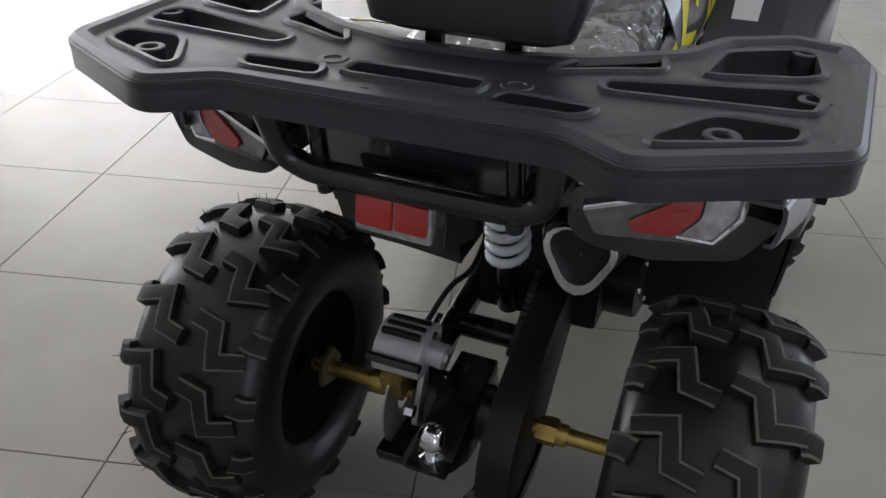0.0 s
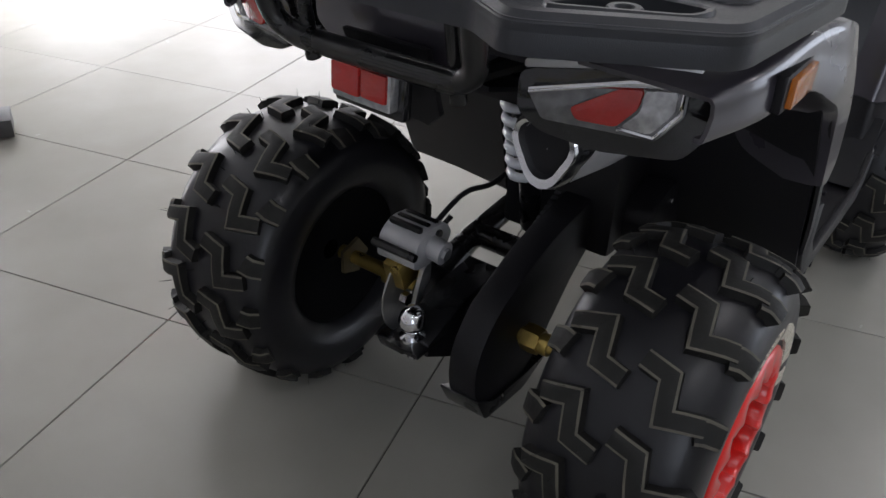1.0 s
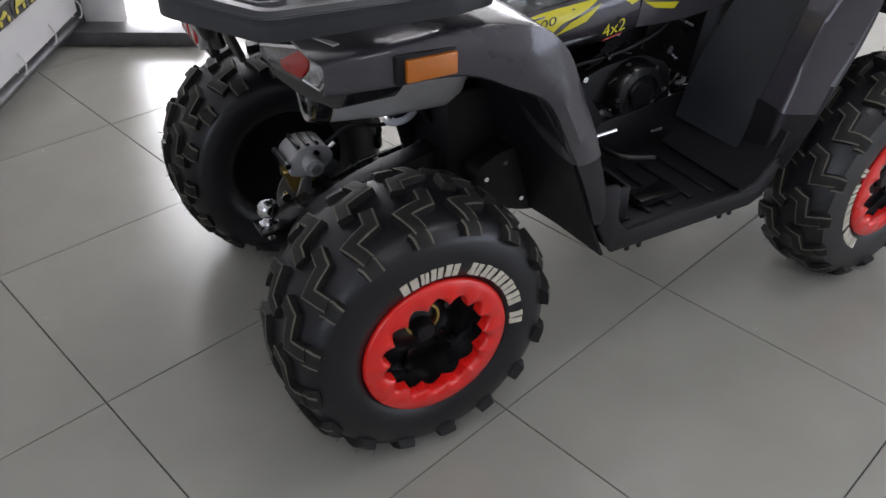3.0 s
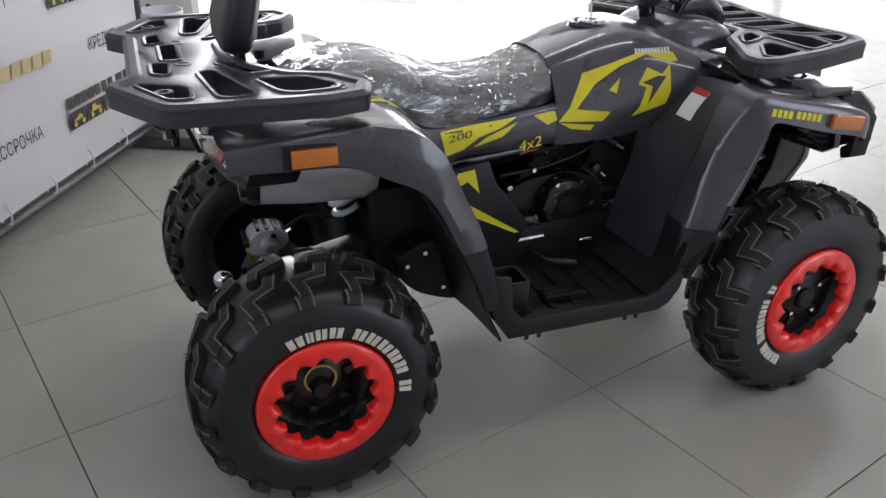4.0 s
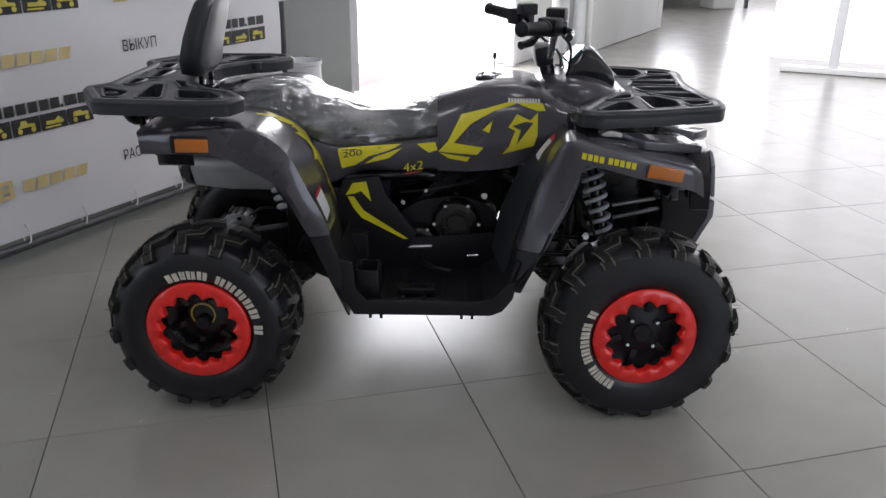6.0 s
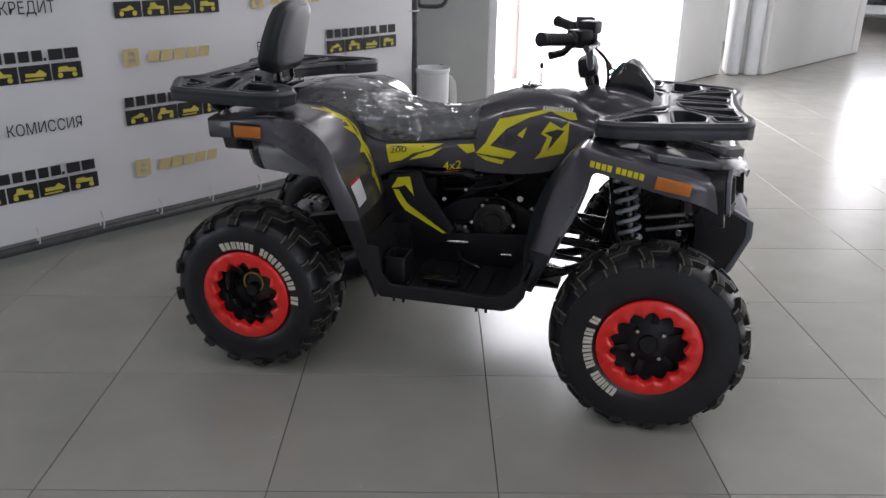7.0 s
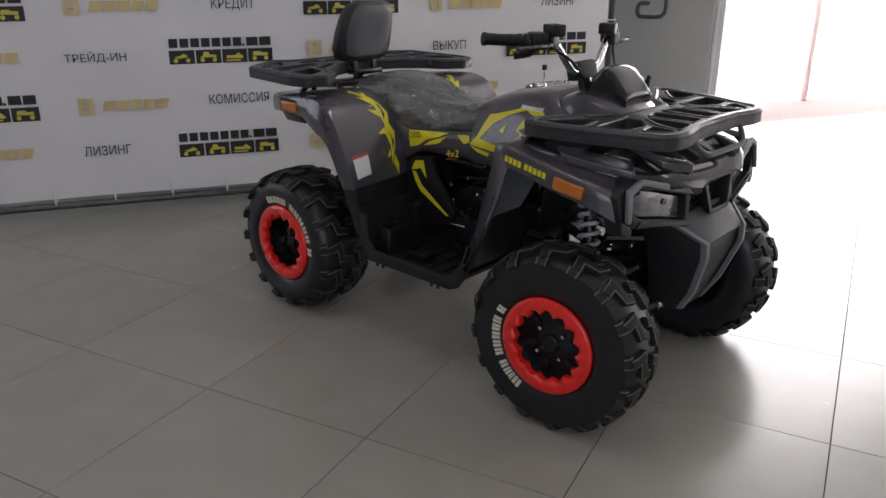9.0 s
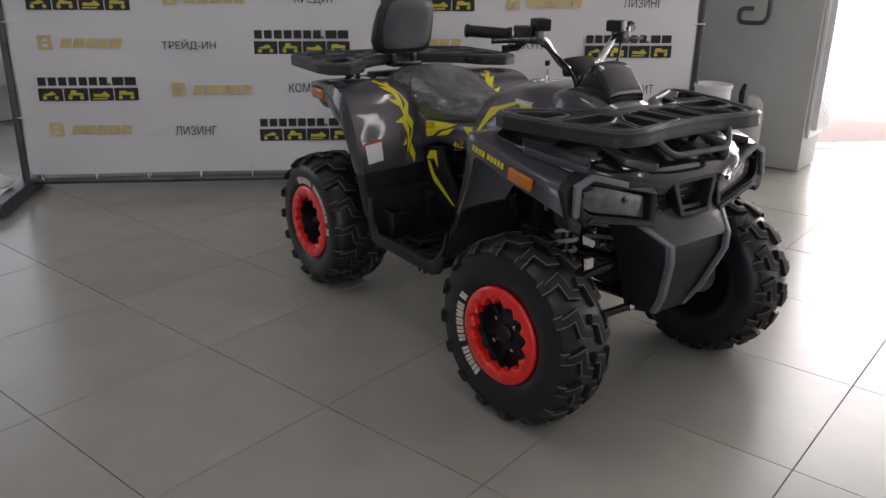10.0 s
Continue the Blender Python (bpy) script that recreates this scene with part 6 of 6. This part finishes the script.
for sgn in (-1, 1):
    part("cowl_ridge", slab(rounded([(1.10, 0.165), (1.12, 0.205), (1.40, 0.225), (1.46, 0.15), (1.43, 0.14), (1.36, 0.185)], 0.012), [], lambda a, b, d: (a, sgn * b, 0.822 - 0.16 * (a - 1.1) - d), -0.004, 0.02), "body", quad, bevel=0.004)

    def at_nose(a, b, d):
        return (1.440 - 0.16 * (a - 0.10) - 0.10 * (b - 0.68) + d, sgn * a, b)
    lens_poly = rounded([(0.158, 0.672), (0.290, 0.709), (0.352, 0.722), (0.366, 0.668), (0.340, 0.647), (0.162, 0.611)], 0.012)
    frame_poly = rounded([(0.128, 0.692), (0.205, 0.714), (0.352, 0.754), (0.405, 0.730), (0.410, 0.645), (0.372, 0.626), (0.300, 0.618), (0.138, 0.590)], 0.010)
    head = part("headlight", slab(frame_poly, [rounded([(0.150, 0.678), (0.285, 0.714), (0.358, 0.732), (0.380, 0.716), (0.374, 0.662), (0.350, 0.644), (0.156, 0.606)], 0.012)], at_nose, -0.05, 0.010), "matte", quad, "headlight in a black frame", bevel=0.005)
    part("brow", slab(rounded([(0.126, 0.694), (0.205, 0.716), (0.352, 0.757), (0.408, 0.732), (0.414, 0.645), (0.398, 0.648), (0.391, 0.720), (0.350, 0.740), (0.207, 0.699), (0.130, 0.678)], 0.004), [], at_nose, 0.0105, 0.021), "liner", head, "grey brow round the lamp", bevel=0.003)
    part("lower_trim", slab(rounded([(0.140, 0.588), (0.300, 0.616), (0.372, 0.624), (0.350, 0.640), (0.300, 0.629), (0.145, 0.601)], 0.003), [], at_nose, 0.0105, 0.016), "plastic_dark", head, bevel=0.002)
    part("lamp_bowl", slab(rounded([(0.148, 0.680), (0.285, 0.716), (0.360, 0.734), (0.384, 0.716), (0.378, 0.660), (0.350, 0.640), (0.152, 0.602)], 0.012), [], at_nose, -0.075, -0.05), "gloss", head)
    part("lens", slab(lens_poly, [], at_nose, -0.05, -0.008), "lens_head", head, "smoky headlight lens", bevel=0.006)
    bm = bmesh.new()
    lathe(bm, [(0.0, 0.0), (0.008, 0.0), (0.010, 0.004), (0.0, 0.006)], 16, "x", at_nose(0.225, 0.668, -0.009))
    part("bulb_ring", bm, "gloss", head)
    part("cheek", slab(rounded([(0.404, 0.738), (0.436, 0.716), (0.418, 0.610), (0.384, 0.596), (0.378, 0.622), (0.412, 0.648)], 0.006), [], at_nose, -0.045, 0.006), "plastic_dark", quad, "black cheek plate beside the lamp", bevel=0.004)
    part("wing_plate", slab(rounded([(1.150, 0.380), (1.345, 0.292), (1.388, 0.350), (1.205, 0.418)], 0.012), [], lambda a, b, d: (a, sgn * b, 0.822 - 0.20 * (a - 1.1) - 0.10 * (b - 0.3) - d), -0.010, 0.012), "body", quad, "glossy charcoal plate above the lamp", bevel=0.004)
    side_mesh = part("mesh_panel", slab(rounded([(0.102, 0.700), (0.126, 0.690), (0.136, 0.592), (0.066, 0.604)], 0.006), [], at_nose, -0.03, -0.006), "matte", quad, bevel=0.002)
    for k in range(9):
        part("mesh_rib", boxed(at_nose(0.096 + 0.010 * (k % 3), 0.622 + 0.024 * (k // 3), -0.005), (0.004, 0.0065, 0.014), turn(x=sgn * 30)), "gloss", side_mesh)
grille = part("grille", slab(rounded([(-0.090, 0.714), (0.090, 0.714), (0.094, 0.702), (0.060, 0.606), (-0.060, 0.606), (-0.094, 0.702)], 0.008), [rounded([(-0.075, 0.702), (0.075, 0.702), (0.050, 0.619), (-0.050, 0.619)], 0.008)], lambda a, b, d: (1.462 - 0.12 * (b - 0.66) + d, a, b), -0.05, 0.012), "plastic_dark", quad, "black grille frame with a dark mesh", bevel=0.005)
part("mesh", slab([(-0.085, 0.71), (0.085, 0.71), (0.06, 0.612), (-0.06, 0.612)], [], lambda a, b, d: (1.424 + d, a, b), 0.0, 0.006), "matte", grille)
for k in range(4):
    part("slat", boxed((1.431, 0, 0.632 + 0.019 * k), (0.008, 0.085 + 0.013 * k, 0.0035)), "gloss", grille)

half_nose = [(0.0, 0.722), (0.128, 0.706), (0.352, 0.762), (0.414, 0.738), (0.414, 0.640), (0.372, 0.612), (0.138, 0.580), (0.0, 0.596)]
part("nose_face", slab(half_nose + [(-y, z) for y, z in half_nose[::-1]][1:-1], [], lambda a, b, d: (1.440 - 0.16 * (abs(a) - 0.10) - 0.10 * (b - 0.68) + d, a, b), -0.098, -0.077), "gloss", quad, "glossy black backing of the nose", bevel=0.004)

# the bumper: an upper facet, a sunk face between two ridges, and sides running back
half_b = dict(a=(1.405, 0.200, 0.612), b=(1.452, 0.055, 0.630), c=(1.508, 0.128, 0.537), d=(1.510, 0.124, 0.487), e=(1.468, 0.090, 0.362), f=(1.425, 0.066, 0.290),
              a2=(1.325, 0.210, 0.606), c2=(1.348, 0.174, 0.502), e2=(1.340, 0.116, 0.342), f2=(1.325, 0.083, 0.274))


def bumper_shell(faces, material, label, name):
    bm = bmesh.new()
    for face in faces:
        bm.faces.new([bm.verts.new(p) for p in face])
    bmesh.ops.remove_doubles(bm, verts=bm.verts[:], dist=1e-4)
    return part(name, solid(bm, 0.009), material, quad, label, smooth=22, bevel=0.0035)


both = [{k: Vector((x, sgn * y, z)) for k, (x, y, z) in half_b.items()} for sgn in (-1, 1)]
l_, r_ = both
bumper_shell([[l_["b"], l_["c"], r_["c"], r_["b"]], [l_["a"], l_["c"], l_["b"]], [r_["a"], r_["c"], r_["b"]]], "bumper_grey", "dark grey upper facet of the front bumper", "bumper_top")
inset = Vector((-0.012, 0, 0))
bumper_shell([[l_["c"] + inset, l_["d"] + inset, r_["d"] + inset, r_["c"] + inset], [l_["d"] + inset, l_["e"] + inset, r_["e"] + inset, r_["d"] + inset], [l_["e"] + inset, l_["f"], r_["f"], r_["e"] + inset], [l_["f"], l_["f2"], r_["f2"], r_["f"]]], "plastic_dark", "black sunk face of the front bumper", "front_bumper")
for q in both:
    bumper_shell([[q["a"], q["a2"], q["c2"], q["c"]], [q["c"], q["c2"], q["d"]], [q["d"], q["c2"], q["e2"], q["e"]], [q["e"], q["e2"], q["f2"], q["f"]]], "plastic_dark", "black side of the front bumper", "bumper_side")
    bm = bmesh.new()
    sgn = 1 if q["a"].y > 0 else -1
    line = [q["a"], q["c"], q["d"], q["e"], q["f"]]
    loft(bm, [[p + Vector((0.006, sgn * 0.006, 0.002)), p + Vector((0.008, -sgn * 0.012, 0.004)), p + Vector((-0.010, -sgn * 0.012, 0.0)), p + Vector((-0.014, sgn * 0.006, 0.0))] for p in line], True, True)
    part("bumper_ridge", bm, "liner", quad, "grey ridge of the front bumper", bevel=0.003)

# --- handlebar, dashboard, tank cap ---
LEFT = Vector((-0.048, 0.012, -0.022))      # the bar stands turned a little to the left


def bar_at(x, y, z, sgn):
    return Vector((x, sgn * y, z)) + (LEFT if sgn > 0 else Vector())


bar = part("handlebar", tubed([bar_at(0.872, 0.373, 1.079, -1), bar_at(0.965, 0.235, 1.068, -1), bar_at(0.985, 0.170, 1.060, -1), (0.985, -0.070, 0.955), (0.975, 0.070, 0.950), bar_at(0.985, 0.175, 1.060, 1), bar_at(0.965, 0.235, 1.068, 1), bar_at(0.872, 0.373, 1.079, 1)], 0.0115, 12, 5), "chrome", quad, "chrome handlebar with black rubber grips")
for sgn in (-1, 1):
    a, b = bar_at(0.868, 0.378, 1.0795, sgn), bar_at(0.946, 0.262, 1.070, sgn)
    bm = bmesh.new()
    tube(bm, [a.lerp(b, t) for t in (0, 0.03, 0.08, 0.12, 0.5, 0.9, 0.94, 1.0)], [0.013, 0.020, 0.020, 0.0168, 0.0168, 0.0168, 0.021, 0.021], 16)
    grip = part("grip", bm, "matte", bar, "black rubber grip")
    for k in range(9):
        p = a.lerp(b, 0.16 + 0.08 * k)
        part("rib", rod(p, p + (b - a).normalized() * 0.004, 0.0178, 14), "matte", grip)
    part("switch_box", boxed(bar_at(0.962, 0.232, 1.070, sgn), (0.058, 0.052, 0.050), turn(z=sgn * 34)), "matte", bar, bevel=0.008)
    far = 1.0 if sgn < 0 else 0.55
    part("lever", tubed([bar_at(0.995 + dx * far, 0.205 + dy * far, 1.060 - 0.012 * (1 - far), sgn) for dx, dy in ((0, 0), (0.023, 0.057), (0.017, 0.115), (0.003, 0.163), (0.0, 0.169))], [0.011, 0.008, 0.007, 0.007, 0.010], 10), "black", bar, "black brake lever with a ball end")
    part("lever_mount", boxed(bar_at(0.988, 0.205, 1.064, sgn), (0.045, 0.035, 0.04)), "black", bar, bevel=0.006)
    part("reservoir", boxed(bar_at(0.985, 0.182, 1.098, sgn), (0.055, 0.048, 0.036), turn(z=sgn * 20)), "matte", bar, bevel=0.006)
    part("cable", tubed([bar_at(0.995, 0.20, 1.05, sgn), bar_at(1.035, 0.15, 1.01, sgn), (1.045, sgn * 0.09, 0.95), (1.03, sgn * 0.05, 0.86)], 0.0045, 8, 5), "matte", quad)
part("thumb_throttle", tubed([(0.940, -0.195, 1.050), (0.915, -0.212, 1.026), (0.882, -0.242, 1.020)], [0.009, 0.011, 0.012], 10), "black", bar, "black thumb throttle")
part("bar_pad", boxed((0.972, 0, 0.962), (0.055, 0.105, 0.060), turn(y=-12)), "matte", quad, "black padded handlebar clamp", bevel=0.014)
part("steering_stem", rod((1.01, 0, 0.84), (0.978, 0, 0.95), 0.022), "black", quad)
dome_rows = []
for x, w, z in ((0.93, 0.08, 0.872), (0.98, 0.125, 0.898), (1.05, 0.145, 0.912), (1.13, 0.138, 0.902), (1.20, 0.110, 0.870), (1.235, 0.07, 0.835)):
    dome_rows.append([(x, -w, 0.835), (x, -w * 0.85, z - 0.018), (x, -w * 0.45, z - 0.003), (x, 0, z), (x, w * 0.45, z - 0.003), (x, w * 0.85, z - 0.018), (x, w, 0.835)])
bm = bmesh.new()
loft(bm, smooth_loft(dome_rows, 4, 3))
part("dash_cowl", solid(bm, 0.004), "body", quad, "glossy charcoal cowl round the steering stem", smooth=40)
prof = rounded([(1.045, 0.875), (1.043, 0.940), (1.087, 0.990), (1.105, 0.994), (1.130, 0.980), (1.184, 0.915), (1.180, 0.865), (1.06, 0.855)], 0.012)
bm = bmesh.new()
loft(bm, [[(a, y, 0.86 + (b - 0.86) * k) for a, b in prof] for y, k in ((-0.074, 0.80), (-0.064, 0.95), (-0.03, 1.0), (0.03, 1.0), (0.064, 0.95), (0.074, 0.80))], True, True)
dash = part("dashboard", bm, "gloss", quad, "glossy black instrument pod", bevel=0.006)
part("screen", slab(rounded([(-0.056, 0.002), (0.056, 0.002), (0.050, 0.046), (-0.050, 0.046)], 0.008), [], lambda a, b, d: (1.042 + b * 0.92 - 0.7 * d, a, 0.939 + b * 0.95 + 0.7 * d), 0.0, 0.006), "pale_blue", dash, "dark teal display")
for sgn in (1,):
    part("pod_trim", tubed([(1.087, sgn * 0.060, 0.982), (1.115, sgn * 0.068, 0.972), (1.149, sgn * 0.072, 0.938), (1.180, sgn * 0.074, 0.900)], 0.0055, 8), "chrome", dash, "silver trim")
bm = bmesh.new()
lathe(bm, [(0.060, 0.882), (0.060, 0.893), (0.054, 0.898), (0.044, 0.896), (0.040, 0.890), (0.036, 0.890), (0.034, 0.897), (0.014, 0.899), (0.0, 0.899)], 36, "z", (0.826, 0, 0))
cap = part("fuel_cap", bm, "gloss", quad, "round black fuel cap with a key in it")
bm = bmesh.new()
lathe(bm, [(0.032, 0.8975), (0.030, 0.902), (0.018, 0.903), (0.016, 0.8985)], 30, "z", (0.826, 0, 0))
part("cap_ring", bm, "chrome", cap)
part("key", boxed((0.826, 0, 0.925), (0.003, 0.006, 0.052)), "chrome", cap, "key in the cap")
part("key_head", boxed((0.826, 0, 0.956), (0.010, 0.016, 0.018)), "matte", cap, bevel=0.003)

# chrome bolt heads, added round the front axle and steering to give glints
for sgn in (-1, 1):
    for x, y, z, r in ((1.355, 0.112, 0.445, 0.009), (1.375, 0.112, 0.305, 0.009), (1.245, 0.350, 0.385, 0.008), (1.330, 0.150, 0.565, 0.010), (1.300, 0.180, 0.500, 0.007), (1.210, 0.150, 0.640, 0.007), (1.120, 0.160, 0.430, 0.008), (1.265, 0.345, 0.300, 0.007)):
        bm = bmesh.new()
        lathe(bm, [(0.0, 0.012), (r * 0.8, 0.012), (r, 0.009), (r, 0.0), (r * 1.5, -0.001), (r * 1.5, -0.004), (0.0, -0.004)], 6, "y", (0, 0, 0))
        bolt = part("bolt", bm, "chrome", quad)
        bolt.matrix_local = pose(x, sgn * y, z, 0, 0, 35 * sgn if sgn < 0 else 145)

# the bodywork narrows towards the tail and runs on a little further back


def to_tail(x):
    return max(0.0, min(1.0, (0.50 - x) / 0.40))


for ob in quad.children_recursive:
    top = ob
    while top.parent != quad:
        top = top.parent
    if ob.type == "MESH" and not top.name.startswith(("wheel", "bolt")):
        slim = -0.013 if top.name.startswith("rear_rack") else 0.01 if top.name.startswith("tail") else 0.03 if top.name.startswith("brake_lamp") else 0.06
        aside = 0.016 if top.name.startswith("rear_rack") else 0.027 if top.name.startswith("tail") else 0.0
        lean = 0.015 if top.name.startswith("rear_rack") else 0.0
        for v in ob.data.vertices:
            k = to_tail(v.co.x)
            v.co.y = v.co.y * (1 - slim * k) + aside * k
            v.co.x -= 0.012 * k
            v.co.z -= lean * v.co.y

# ---- the floor: tiles on dark grout ----
floor = part("floor", boxed((2.5, 4.6, -0.0615), (21, 21, 0.1)), "grout", kind="structure", label="pale grey glossy porcelain tiles with thin dark joints")
bm = bmesh.new()
h, e = 0.2987, 0.0007
top = [(-h + e, -h + e, 0), (h - e, -h + e, 0), (h - e, h - e, 0), (-h + e, h - e, 0)]
low = [(-h, -h, -0.0016), (h, -h, -0.0016), (h, h, -0.0016), (-h, h, -0.0016)]
base = [(x, y, -0.006) for x, y, _ in low]
loft(bm, [base, low, top], True)
bm.faces.new([v for v in bm.verts if v.co.z > -1e-6])
tile_mesh = bpy.data.meshes.new("tile")
bmesh.ops.recalc_face_normals(bm, faces=bm.faces[:])
bm.to_mesh(tile_mesh)
bm.free()
tile_mesh.materials.append(M["tile"])
rest_v, rest_f = [], []
for i in range(-9, 20):
    for j in range(-9, 26):
        c = uv((i + 0.5) * 0.6, (j + 0.5) * 0.6)
        if not (-5.5 < c.x < 12.5 and -6.5 < c.y < 14.6):
            continue
        dz = 0.0004 * math.sin(i * 12.9 + j * 7.7)
        if (c - Vector((0.4, 0.3, 0))).length < 5.4:
            ob = new("tile", tile_mesh)
            ob.parent = floor
            ob.matrix_world = pose(c.x, c.y, dz - 0.008, 0, 0, 15.2 + 90 * ((i * 7 + j * 3) % 4))
        else:
            n0 = len(rest_v)
            for sx, sy in ((-h, -h), (h, -h), (h, h), (-h, h)):
                p = c + U * sx + V * sy
                rest_v.append((p.x, p.y, dz - 0.008))
            rest_f.append((n0, n0 + 1, n0 + 2, n0 + 3))
me = bpy.data.meshes.new("far_tiles")
me.from_pydata(rest_v, [], rest_f)
me.materials.append(M["tile"])
far_tiles = new("far_tiles", me)
far_tiles.parent = floor
tagged(far_tiles, kind="stuff")
